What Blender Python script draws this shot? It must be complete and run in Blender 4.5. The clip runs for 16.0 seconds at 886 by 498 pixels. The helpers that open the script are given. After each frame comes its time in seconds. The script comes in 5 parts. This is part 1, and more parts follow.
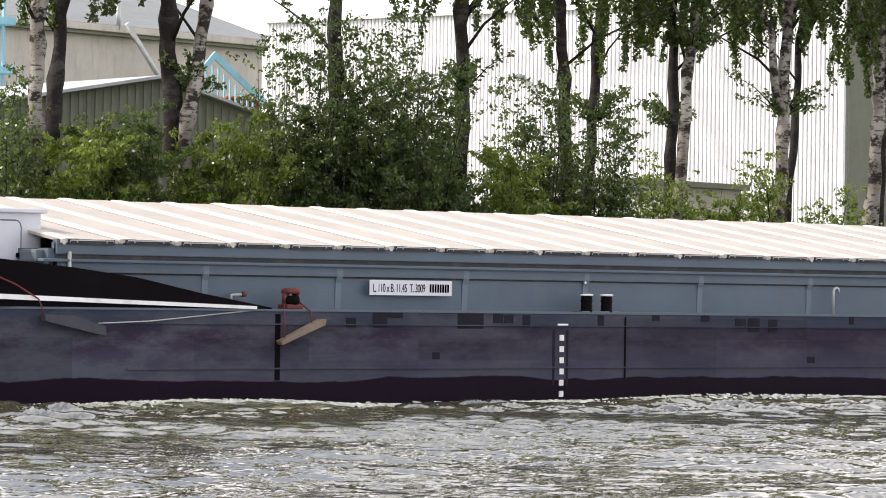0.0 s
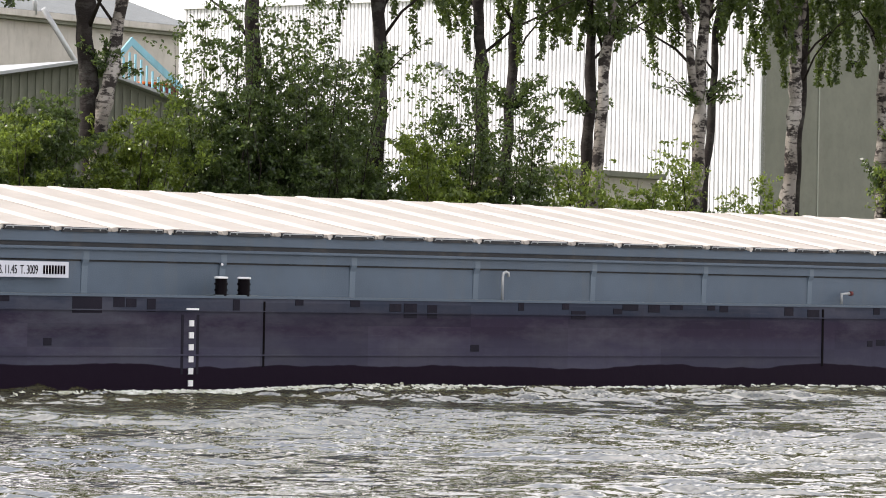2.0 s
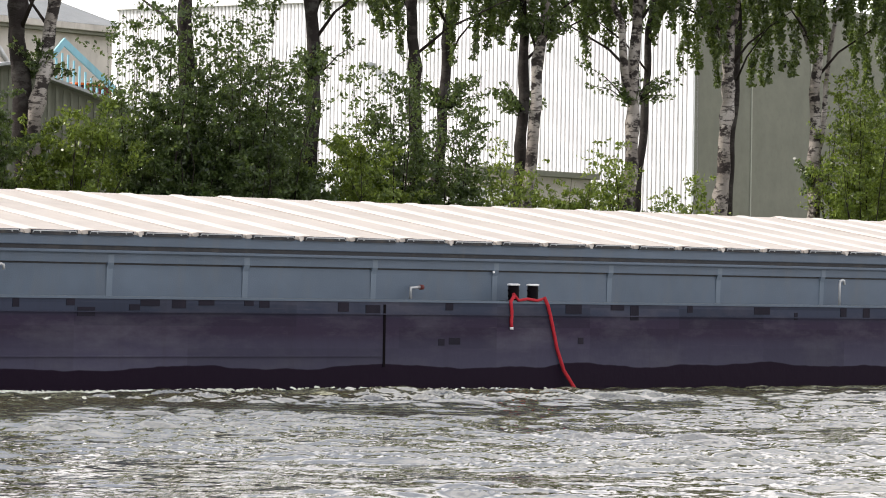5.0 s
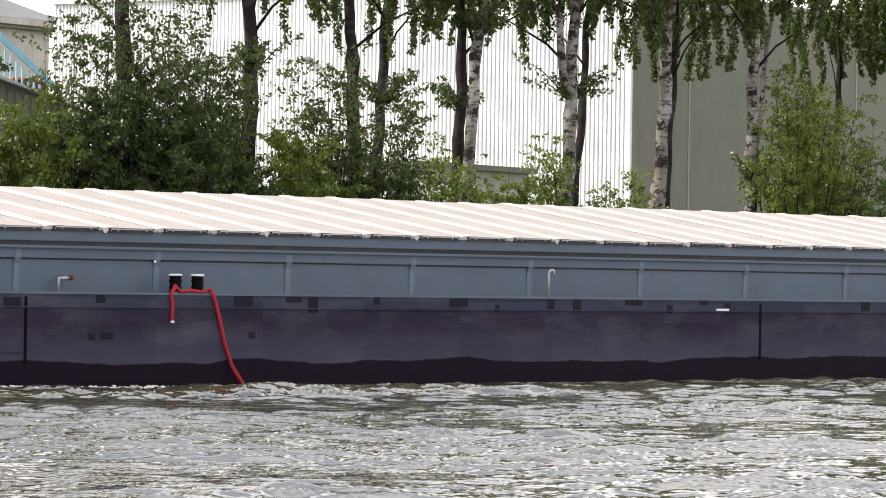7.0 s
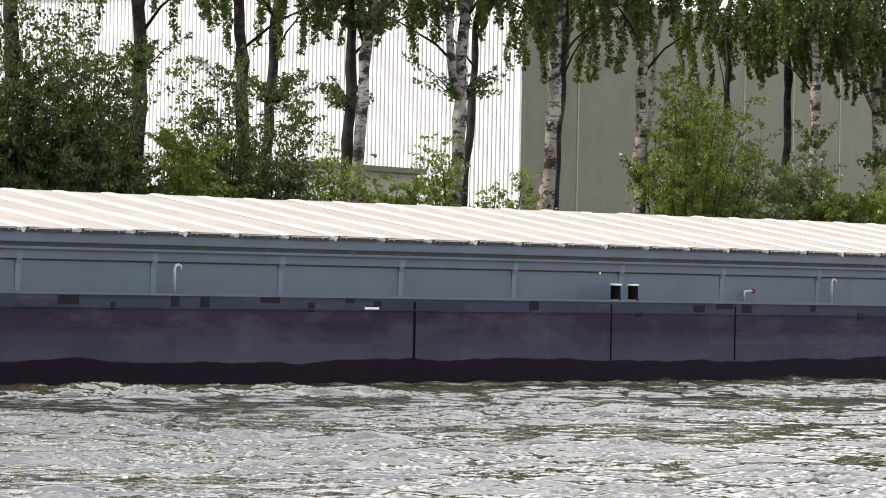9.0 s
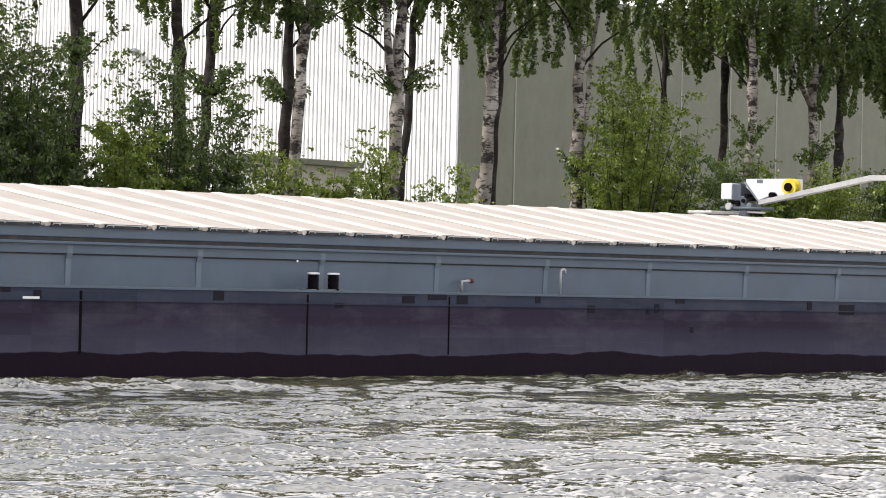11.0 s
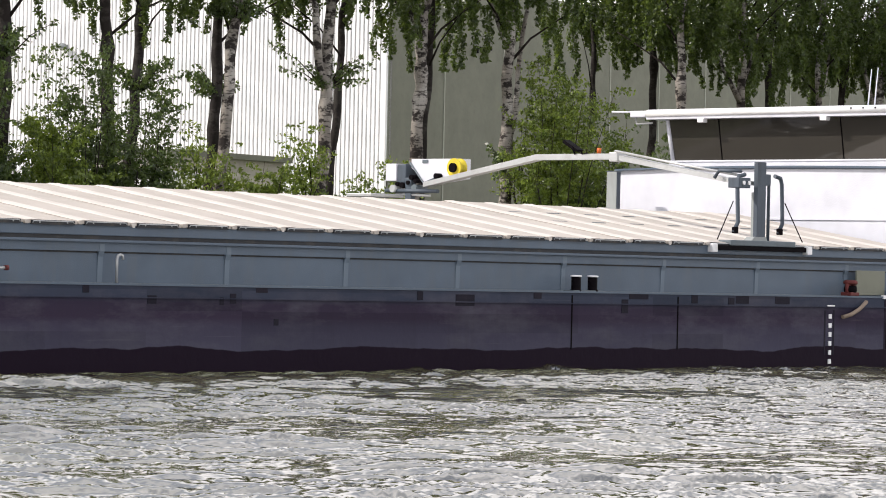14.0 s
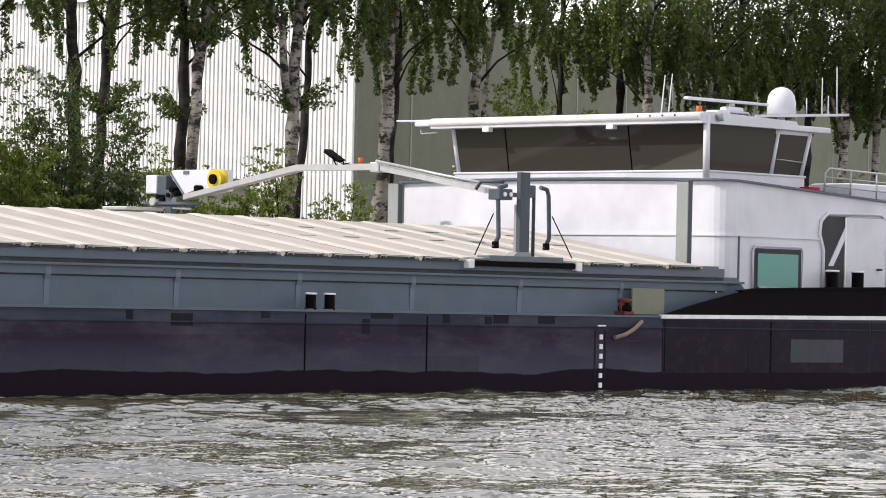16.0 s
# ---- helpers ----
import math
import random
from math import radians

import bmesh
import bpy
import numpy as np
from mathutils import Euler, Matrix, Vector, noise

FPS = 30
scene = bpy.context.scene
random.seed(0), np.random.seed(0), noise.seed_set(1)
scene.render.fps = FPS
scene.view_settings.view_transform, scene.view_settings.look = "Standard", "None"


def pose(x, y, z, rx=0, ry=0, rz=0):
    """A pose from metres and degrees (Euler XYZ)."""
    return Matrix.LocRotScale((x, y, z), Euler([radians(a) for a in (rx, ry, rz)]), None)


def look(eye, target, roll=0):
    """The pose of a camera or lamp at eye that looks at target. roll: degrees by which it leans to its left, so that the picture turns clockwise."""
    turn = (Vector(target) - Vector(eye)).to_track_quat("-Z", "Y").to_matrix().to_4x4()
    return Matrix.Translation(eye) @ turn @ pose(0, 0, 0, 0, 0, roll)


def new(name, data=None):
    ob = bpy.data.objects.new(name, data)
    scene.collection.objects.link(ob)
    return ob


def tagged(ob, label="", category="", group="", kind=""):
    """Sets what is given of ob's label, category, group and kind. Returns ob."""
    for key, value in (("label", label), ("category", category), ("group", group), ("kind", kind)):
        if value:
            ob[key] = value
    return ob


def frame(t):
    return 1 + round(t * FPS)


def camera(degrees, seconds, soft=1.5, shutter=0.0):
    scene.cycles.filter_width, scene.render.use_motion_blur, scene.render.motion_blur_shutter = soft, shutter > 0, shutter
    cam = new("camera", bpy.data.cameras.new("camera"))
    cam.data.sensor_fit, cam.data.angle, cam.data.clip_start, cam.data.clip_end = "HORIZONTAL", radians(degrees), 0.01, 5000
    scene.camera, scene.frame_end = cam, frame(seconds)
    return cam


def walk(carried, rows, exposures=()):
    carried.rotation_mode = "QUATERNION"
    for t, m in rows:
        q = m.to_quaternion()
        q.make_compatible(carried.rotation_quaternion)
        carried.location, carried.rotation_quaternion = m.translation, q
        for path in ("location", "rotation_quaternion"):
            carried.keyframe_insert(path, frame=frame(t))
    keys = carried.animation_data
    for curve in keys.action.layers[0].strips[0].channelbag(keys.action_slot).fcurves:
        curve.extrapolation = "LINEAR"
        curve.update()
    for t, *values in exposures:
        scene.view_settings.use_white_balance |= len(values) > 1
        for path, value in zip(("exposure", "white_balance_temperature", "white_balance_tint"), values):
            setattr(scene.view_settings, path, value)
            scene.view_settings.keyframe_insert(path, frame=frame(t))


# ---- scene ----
# ---------------------------------------------------------------- camera
EYE = Vector((0.0, 0.0, 1.86))
AIM = [(0.0, -39.112, 0.739, 0.798), (0.5, -39.073, 0.730, 0.844), (1.0, -39.616, 0.687, 0.834), (1.5, -40.100, 0.630, 0.927),
       (2.0, -40.482, 0.559, 1.098), (2.5, -40.773, 0.528, 1.100), (3.0, -41.016, 0.539, 1.077), (3.5, -41.189, 0.555, 1.184),
       (6.0, -41.901, 0.574, 0.758), (6.5, -42.165, 0.533, 0.794), (7.0, -42.579, 0.510, 0.851), (7.5, -43.029, 0.518, 0.916),
       (8.0, -43.537, 0.511, 1.032), (8.5, -44.000, 0.503, 1.184), (9.0, -44.398, 0.547, 1.102), (11.5, -45.632, 0.477, 1.245),
       (12.0, -45.827, 0.509, 1.088), (12.5, -46.031, 0.467, 1.142), (13.0, -46.217, 0.416, 1.194), (13.5, -46.401, 0.398, 1.292),
       (14.0, -46.596, 0.412, 1.248), (14.5, -46.790, 0.475, 1.280), (15.0, -46.957, 0.587, 1.288), (15.5, -47.070, 0.689, 1.226),
       (16.0, -47.129, 0.794, 1.240)]  # seconds, heading, pitch, lean


def aimed(heading, pitch, lean):
    h, p = radians(heading), radians(pitch)
    way = Vector((-math.sin(h) * math.cos(p), math.cos(h) * math.cos(p), math.sin(p)))
    return look(EYE, EYE + way, lean)


cam = camera(14.41, 16.0, 1.0)
walk(cam, [(t, aimed(h, p, l)) for t, h, p, l in AIM], [(0.0, 0.27, 6430, 14.0), (7.0, 0.21, 6430, 14.0), (13.0, 0.13, 6430, 14.0), (14.5, 0.04, 6430, 14.0), (16.0, -0.09, 6430, 14.0)])

# seconds and metres travelled by the barge along its course
COURSE = [(0.0, -0.00), (0.5, -1.55), (1.0, -3.09), (1.5, -4.63), (2.0, -6.17), (2.5, -7.71),
          (3.0, -9.26), (3.5, -10.81), (6.0, -18.64), (6.5, -20.21), (7.0, -21.78), (7.5, -23.36),
          (8.0, -24.94), (8.5, -26.51), (9.0, -28.10), (11.5, -36.05), (12.0, -37.65), (12.5, -39.26),
          (13.0, -40.87), (13.5, -42.48), (14.0, -44.10), (14.5, -45.72), (15.0, -47.36), (15.5, -49.00),
          (16.0, -50.65)]

# ---------------------------------------------------------------- light
SUN = Vector((-0.60, 0.52, 0.61)).normalized()
world = bpy.data.worlds.new("sky")
scene.world = world
world.use_nodes = True
wn = world.node_tree.nodes
sky = wn.new("ShaderNodeTexSky")
sky.sky_type, sky.sun_disc = "NISHITA", False
sky.sun_elevation, sky.sun_rotation = math.asin(SUN.z), math.atan2(SUN.x, SUN.y)
sky.air_density, sky.dust_density, sky.ozone_density = 1.0, 1.5, 1.0
wn["Background"].inputs[1].default_value = 0.15
wl = world.node_tree.links


def world_math(op, a, b):
    n = wn.new("ShaderNodeMath")
    n.operation = op
    for s, v in zip(n.inputs, (a, b)):
        if isinstance(v, (int, float)):
            s.default_value = v
        else:
            wl.new(v, s)
    return n.outputs[0]


# broken fair-weather cloud: a level layer, so it closes up towards the horizon
wdir = wn.new("ShaderNodeSeparateXYZ")
wl.new(wn.new("ShaderNodeTexCoord").outputs["Generated"], wdir.inputs[0])
lift = world_math("ADD", world_math("MAXIMUM", wdir.outputs[2], 0.0), 0.22)
flat = wn.new("ShaderNodeCombineXYZ")
wl.new(world_math("DIVIDE", wdir.outputs[0], lift), flat.inputs[0])
wl.new(world_math("DIVIDE", wdir.outputs[1], lift), flat.inputs[1])
puff = wn.new("ShaderNodeTexNoise")
puff.inputs["Scale"].default_value, puff.inputs["Detail"].default_value = 1.3, 5
wl.new(flat.outputs[0], puff.inputs["Vector"])
thick = world_math("ADD", puff.outputs["Fac"], world_math("DIVIDE", 0.12, lift))
cover = wn.new("ShaderNodeValToRGB")
cover.color_ramp.elements[0].position, cover.color_ramp.elements[1].position = 0.46, 0.78
wl.new(thick, cover.inputs[0])
cloud = wn.new("ShaderNodeMix")
cloud.data_type = "RGBA"
wl.new(cover.outputs[0], cloud.inputs[0])
wl.new(sky.outputs[0], cloud.inputs[6])
cloud.inputs[7].default_value = (11.9, 11.7, 11.5, 1)
wl.new(cloud.outputs[2], wn["Background"].inputs[0])
lamp = bpy.data.lights.new("sun", "SUN")
lamp.energy, lamp.angle, lamp.color = 4.5, radians(0.6), (1.0, 0.94, 0.85)
sun = new("sun", lamp)
sun.matrix_world = look(SUN * 60, (0, 0, 0))


# ---------------------------------------------------------------- materials
class Nodes:
    """Short spelling for a node material."""

    def __init__(self, name):
        self.m = bpy.data.materials.new(name)
        self.m.use_nodes = True
        self.t = self.m.node_tree
        self.b = self.t.nodes["Principled BSDF"]
        self.co = self.t.nodes.new("ShaderNodeTexCoord").outputs["Object"]

    def link(self, a, b):
        self.t.links.new(a, b)

    def scaled(self, sx, sy, sz, co=None):
        n = self.t.nodes.new("ShaderNodeMapping")
        n.inputs["Scale"].default_value = (sx, sy, sz)
        self.link(co or self.co, n.inputs["Vector"])
        return n.outputs[0]

    def noise(self, scale, detail=4.0, rough=0.6, co=None, sx=1, sy=1, sz=1):
        n = self.t.nodes.new("ShaderNodeTexNoise")
        n.inputs["Scale"].default_value = scale
        n.inputs["Detail"].default_value = detail
        n.inputs["Roughness"].default_value = rough
        self.link(self.scaled(sx, sy, sz, co), n.inputs["Vector"])
        return n.outputs["Fac"]

    def ramp(self, fac, *stops):
        n = self.t.nodes.new("ShaderNodeValToRGB")
        e = n.color_ramp.elements
        while len(e) < len(stops):
            e.new(0.5)
        for el, (pos, col) in zip(e, stops):
            el.position = pos
            el.color = (*col, 1) if len(col) == 3 else col
        self.link(fac, n.inputs[0])
        return n.outputs[0]

    def mix(self, fac, a, b, mode="MIX"):
        n = self.t.nodes.new("ShaderNodeMix")
        n.data_type, n.blend_type = "RGBA", mode
        for sock, v in ((n.inputs[0], fac), (n.inputs[6], a), (n.inputs[7], b)):
            if isinstance(v, (int, float)):
                sock.default_value = v
            elif isinstance(v, tuple):
                sock.default_value = (*v, 1)
            else:
                self.link(v, sock)
        return n.outputs[2]

    def bump(self, height, strength, dist):
        n = self.t.nodes.new("ShaderNodeBump")
        n.inputs["Strength"].default_value = strength
        n.inputs["Distance"].default_value = dist
        self.link(height, n.inputs["Height"])
        self.link(n.outputs[0], self.b.inputs["Normal"])

    def done(self, color, rough=0.6, metal=0.0, spec=0.5):
        for key, v in (("Base Color", color), ("Roughness", rough), ("Metallic", metal), ("Specular IOR Level", spec)):
            s = self.b.inputs[key]
            if isinstance(v, tuple):
                s.default_value = (*v, 1)
            elif isinstance(v, (int, float)):
                s.default_value = v
            else:
                self.link(v, s)
        return self.m


def shade(c, k):
    return tuple(min(1.0, v * k) for v in c)


def painted(name, col, rough=0.45, dirt=(0.12, 0.10, 0.08), amount=0.35, streak=True, bump=0.02, metal=0.0, spec=0.25):
    """Painted or bare surface with broad tone drift, fine grain and dirt running down."""
    n = Nodes(name)
    broad = n.noise(0.9, 3)
    c = n.mix(n.ramp(broad, (0.3, (0, 0, 0)), (0.75, (1, 1, 1))), shade(col, 0.88), shade(col, 1.1))
    d = n.noise(3.2, 6, 0.65, sx=1.0, sy=1.0, sz=0.22 if streak else 1.0)
    mask = n.ramp(d, (0.5, (0, 0, 0)), (0.72, (amount, amount, amount)))
    c = n.mix(mask, c, dirt)
    g = n.noise(45, 3)
    n.bump(g, 0.25, bump)
    return n.done(c, rough, metal, spec)


def hull_paint():
    """Tarred hull side: grey top strake, red-brown wale, grey scuffed band and black boot."""
    n = Nodes("hull_paint")
    sep = n.t.nodes.new("ShaderNodeSeparateXYZ")
    n.link(n.co, sep.inputs[0])
    wob = n.noise(0.42, 5, 0.55, sz=0.15)
    m = n.t.nodes.new("ShaderNodeMath")
    m.operation = "MULTIPLY_ADD"
    n.link(wob, m.inputs[0])
    m.inputs[1].default_value = 0.34
    n.link(sep.outputs[2], m.inputs[2])
    z = n.t.nodes.new("ShaderNodeMath")
    z.operation = "MULTIPLY"
    n.link(m.outputs[0], z.inputs[0])
    z.inputs[1].default_value = 0.5
    # z runs from 0 to 2.0 m, halved; the wobble adds about 0.17 m
    boot = n.ramp(z.outputs[0], (0.300, (0.0, 0.0, 0.0)), (0.306, (1, 1, 1)))
    zs = n.t.nodes.new("ShaderNodeMath")
    zs.operation = "MULTIPLY"
    n.link(sep.outputs[2], zs.inputs[0])
    zs.inputs[1].default_value = 0.5
    bands = n.ramp(zs.outputs[0], (0.20, (0.060, 0.059, 0.086)), (0.42, (0.046, 0.042, 0.066)), (0.50, (0.035, 0.026, 0.045)),
                   (0.62, (0.032, 0.025, 0.043)), (0.655, (0.032, 0.030, 0.050)), (0.675, (0.040, 0.048, 0.070)), (0.80, (0.040, 0.049, 0.072)))
    stain = n.noise(1.1, 7, 0.66, sx=0.55, sz=1.6)
    c = n.mix(n.ramp(stain, (0.46, (0, 0, 0)), (0.68, (0.7, 0.7, 0.7))), bands, (0.080, 0.078, 0.096))
    run = n.noise(5.0, 5, 0.7, sx=1.0, sz=0.05)
    c = n.mix(n.ramp(run, (0.53, (0, 0, 0)), (0.72, (0.14, 0.14, 0.14))), c, (0.03, 0.024, 0.028))
    scratch = n.noise(2.4, 7, 0.75, sx=0.12, sz=5.0)
    c = n.mix(n.ramp(scratch, (0.62, (0, 0, 0)), (0.75, (0.5, 0.5, 0.5))), c, (0.14, 0.125, 0.135))
    # the bow's plates are scraped down to grey-blue primer
    bow = n.t.nodes.new("ShaderNodeMapRange")
    for k, v in ((1, -30.0), (2, -46.0), (3, 0.0), (4, 1.0)):
        bow.inputs[k].default_value = v
    n.link(sep.outputs[0], bow.inputs[0])
    scrape = n.ramp(n.noise(0.9, 7, 0.7, sx=0.8, sz=2.4), (0.45, (0, 0, 0)), (0.60, (0.75, 0.75, 0.75)))
    scrape = n.mix(1.0, scrape, bow.outputs[0], "MULTIPLY")
    c = n.mix(scrape, c, (0.085, 0.093, 0.112))
    # plate by plate, the touch-up paint differs a little
    snap = n.t.nodes.new("ShaderNodeVectorMath")
    snap.operation = "SNAP"
    n.link(n.co, snap.inputs[0])
    snap.inputs[1].default_value = (2.3, 30.0, 0.37)
    wn_ = n.t.nodes.new("ShaderNodeTexWhiteNoise")
    n.link(snap.outputs[0], wn_.inputs["Vector"])
    tone = n.ramp(wn_.outputs["Value"], (0.0, (0.70, 0.70, 0.73)), (1.0, (0.93, 0.92, 0.95)))
    c = n.mix(1.0, c, tone, "MULTIPLY")
    c = n.mix(boot, (0.009, 0.0045, 0.011), c)
    n.bump(n.noise(2.2, 6, 0.6), 0.5, 0.03)
    return n.done(c, 0.6, 0.0, 0.06)


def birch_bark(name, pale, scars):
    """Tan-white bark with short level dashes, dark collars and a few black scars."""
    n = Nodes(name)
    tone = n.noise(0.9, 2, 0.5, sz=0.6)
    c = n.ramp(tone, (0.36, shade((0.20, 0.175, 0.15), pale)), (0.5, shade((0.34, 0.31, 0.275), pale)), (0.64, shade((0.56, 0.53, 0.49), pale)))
    dash = n.noise(2.6, 3, 0.6, sx=1.0, sy=1.0, sz=5.0)
    c = n.mix(n.ramp(dash, (0.58, (0, 0, 0)), (0.63, (0.85, 0.85, 0.85))), c, (0.05, 0.042, 0.038))
    scar = n.noise(2.9, 5, 0.7, sx=0.7, sy=0.7, sz=1.1)
    c = n.mix(n.ramp(scar, (scars, (0, 0, 0)), (scars + 0.07, (0.96, 0.96, 0.96))), c, (0.022, 0.018, 0.017))
    n.bump(n.noise(9, 5, sz=2.0), 0.7, 0.05)
    return n.done(c, 0.9, 0.0, 0.15)


def leaf(name, dark, light, glow):
    n = Nodes(name)
    geo = n.t.nodes.new("ShaderNodeNewGeometry")
    c = n.ramp(geo.outputs["Random Per Island"], (0.0, dark), (0.7, light), (1.0, shade(light, 1.8)))
    n.b.inputs["Roughness"].default_value = 0.38
    n.link(c, n.b.inputs["Base Color"])
    tr = n.t.nodes.new("ShaderNodeBsdfTranslucent")
    bright = n.mix(0.5, c, glow)
    n.link(bright, tr.inputs[0])
    mx = n.t.nodes.new("ShaderNodeMixShader")
    mx.inputs[0].default_value = 0.42
    n.link(n.b.outputs[0], mx.inputs[1])
    n.link(tr.outputs[0], mx.inputs[2])
    n.link(mx.outputs[0], n.t.nodes["Material Output"].inputs[0])
    return n.m


def river_water():
    n = Nodes("river_water")
    murk = n.noise(0.12, 4, 0.6)
    c = n.ramp(murk, (0.35, (0.032, 0.029, 0.013)), (0.7, (0.068, 0.064, 0.028)))
    h = n.noise(5.5, 2, 0.5, sx=0.8, sy=1.0)
    n.bump(h, 0.3, 0.03)
    n.b.inputs["IOR"].default_value = 3.4
    return n.done(c, 0.02)


def foam_white():
    n = Nodes("foam")
    f = n.noise(7, 6, 0.7, sx=0.4)
    c = n.ramp(f, (0.35, (0.22, 0.22, 0.13)), (0.62, (0.75, 0.76, 0.7)))
    n.bump(n.noise(14, 5), 0.8, 0.05)
    return n.done(c, 0.5)


def churned_water():
    n = Nodes("churned_water")
    f = n.noise(2.2, 7, 0.7, sx=0.35, sy=1.2)
    c = n.ramp(f, (0.40, (0.070, 0.065, 0.03)), (0.54, (0.17, 0.17, 0.10)), (0.68, (0.55, 0.56, 0.49)))
    n.bump(n.noise(6, 5, 0.6, sx=0.6), 1.0, 0.07)
    n.b.inputs["IOR"].default_value = 1.6
    return n.done(c, 0.15)


def pane_glass(name, tint, rough=0.03):
    n = Nodes(name)
    return n.done(tint, rough, 0.0, 0.45)


def ground_mat(name, a, b):
    n = Nodes(name)
    c = n.mix(n.ramp(n.noise(0.3, 8, 0.7), (0.35, (0, 0, 0)), (0.65, (1, 1, 1))), a, b)
    n.bump(n.noise(8, 5), 0.6, 0.06)
    return n.done(c, 0.9)


M_HULL = hull_paint()
M_GREY = painted("blue_grey_paint", (0.084, 0.112, 0.147), 0.42, (0.10, 0.112, 0.122), 0.45)
M_GREYD = painted("dark_grey_paint", (0.11, 0.135, 0.15), 0.45, (0.06, 0.06, 0.06), 0.4)
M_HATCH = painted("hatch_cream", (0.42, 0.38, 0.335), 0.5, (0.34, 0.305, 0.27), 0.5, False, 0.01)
M_RIB = painted("sunlit_rib_and_lip", (0.56, 0.52, 0.47), 0.45, (0.48, 0.44, 0.39), 0.4, False, 0.01)
# near-black for painted recess shade, and for rubber and bolts
M_DARK = painted("shade_and_black_fittings", (0.03, 0.032, 0.035), 0.6)
M_GLOSS = painted("gloss_white", (0.72, 0.72, 0.72), 0.28, (0.5, 0.5, 0.5), 0.1, spec=0.7)
M_PLATE = painted("grey_plate", (0.055, 0.056, 0.07), 0.5, (0.03, 0.03, 0.035), 0.5, spec=0.1)
M_STERN = painted("stern_black", (0.015, 0.010, 0.018), 0.45, (0.036, 0.03, 0.044), 0.5, False, 0.015, spec=0.05)
M_GREYL = painted("paler_blue_grey", (0.118, 0.152, 0.19), 0.45, (0.15, 0.17, 0.18), 0.45)
M_GREYP = painted("slate_paint_and_shade", (0.062, 0.078, 0.098), 0.5, (0.03, 0.03, 0.032), 0.5)
M_PALE = painted("pale_grey_paint", (0.26, 0.28, 0.275), 0.5, (0.18, 0.18, 0.175), 0.35)
M_WHITE = painted("white_paint", (0.59, 0.60, 0.65), 0.3, (0.55, 0.56, 0.58), 0.05)
M_STRIP = painted("white_strip", (0.78, 0.78, 0.78), 0.35, (0.45, 0.43, 0.42), 0.5)
M_BLACK = painted("black_paint", (0.0045, 0.0035, 0.0045), 0.6, (0.010, 0.008, 0.008), 0.3, spec=0.03)
M_RED = painted("red_rope", (0.36, 0.018, 0.028), 0.8, (0.3, 0.02, 0.02), 0.4, False)
M_RUST = painted("red_lead", (0.12, 0.028, 0.025), 0.6, (0.06, 0.03, 0.025), 0.6)
M_PATCH = painted("worn_patch", (0.013, 0.012, 0.019), 0.7, (0.028, 0.022, 0.03), 0.5, spec=0.1)
M_WOOD = painted("fender_wood", (0.22, 0.17, 0.13), 0.8, (0.12, 0.08, 0.05), 0.6, False, 0.04)
M_STEEL = painted("galvanised", (0.42, 0.43, 0.43), 0.4, (0.25, 0.24, 0.22), 0.4, True, 0.01, 0.4)
M_YELLOW = painted("yellow_plastic", (0.58, 0.46, 0.03), 0.5, (0.3, 0.25, 0.05), 0.3)
M_ORANGE = painted("orange_lens", (0.5, 0.11, 0.02), 0.3, (0.5, 0.15, 0.02), 0.2)
M_GLASS = pane_glass("dark_glass", (0.036, 0.033, 0.028))
M_TEAL = pane_glass("teal_glass", (0.05, 0.23, 0.19), 0.08)
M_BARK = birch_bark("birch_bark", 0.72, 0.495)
# near-black copy of the bark: the trees' shade is put into its colour
M_BARKS = birch_bark("shaded_birch_bark", 0.11, 0.44)
M_BARKD = painted("dark_bark", (0.024, 0.019, 0.017), 0.95, (0.075, 0.065, 0.058), 0.6, True, 0.12, spec=0.1)
M_LEAF = leaf("birch_leaf", (0.010, 0.020, 0.006), (0.046, 0.070, 0.017), (0.26, 0.35, 0.055))
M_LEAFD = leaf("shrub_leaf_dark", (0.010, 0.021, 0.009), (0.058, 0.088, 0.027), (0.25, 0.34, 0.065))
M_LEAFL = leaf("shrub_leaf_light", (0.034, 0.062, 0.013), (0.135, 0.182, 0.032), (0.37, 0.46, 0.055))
M_WATER = river_water()
M_FOAM = foam_white()
M_CHURN = churned_water()
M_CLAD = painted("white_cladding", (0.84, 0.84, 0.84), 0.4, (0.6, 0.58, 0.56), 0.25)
# grey backing colour carries the shade between the white ribs
M_GROOVE = painted("cladding_groove_shade", (0.40, 0.39, 0.40), 0.6, (0.3, 0.29, 0.28), 0.3)
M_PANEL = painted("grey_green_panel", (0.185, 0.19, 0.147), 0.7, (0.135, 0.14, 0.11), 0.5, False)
M_SEAL = painted("panel_joint", (0.36, 0.37, 0.31), 0.7)
M_HALL = painted("beige_render", (0.50, 0.47, 0.42), 0.8, (0.32, 0.29, 0.25), 0.5)
M_ROOF = painted("pale_roof", (0.40, 0.415, 0.42), 0.6, (0.4, 0.4, 0.4), 0.4, False)
M_SLATE = painted("grey_sheet_roof", (0.21, 0.22, 0.215), 0.6, (0.16, 0.165, 0.16), 0.4, False)
M_SHED = painted("shed_sheet", (0.16, 0.165, 0.13), 0.6, (0.09, 0.09, 0.07), 0.5)
M_CYAN = painted("pale_blue_steel", (0.25, 0.50, 0.60), 0.5, (0.2, 0.3, 0.33), 0.4)
M_GRASS = ground_mat("bank_grass", (0.05, 0.075, 0.02), (0.11, 0.11, 0.05))
M_QUAY = ground_mat("quay_stone", (0.16, 0.15, 0.13), (0.24, 0.23, 0.2))


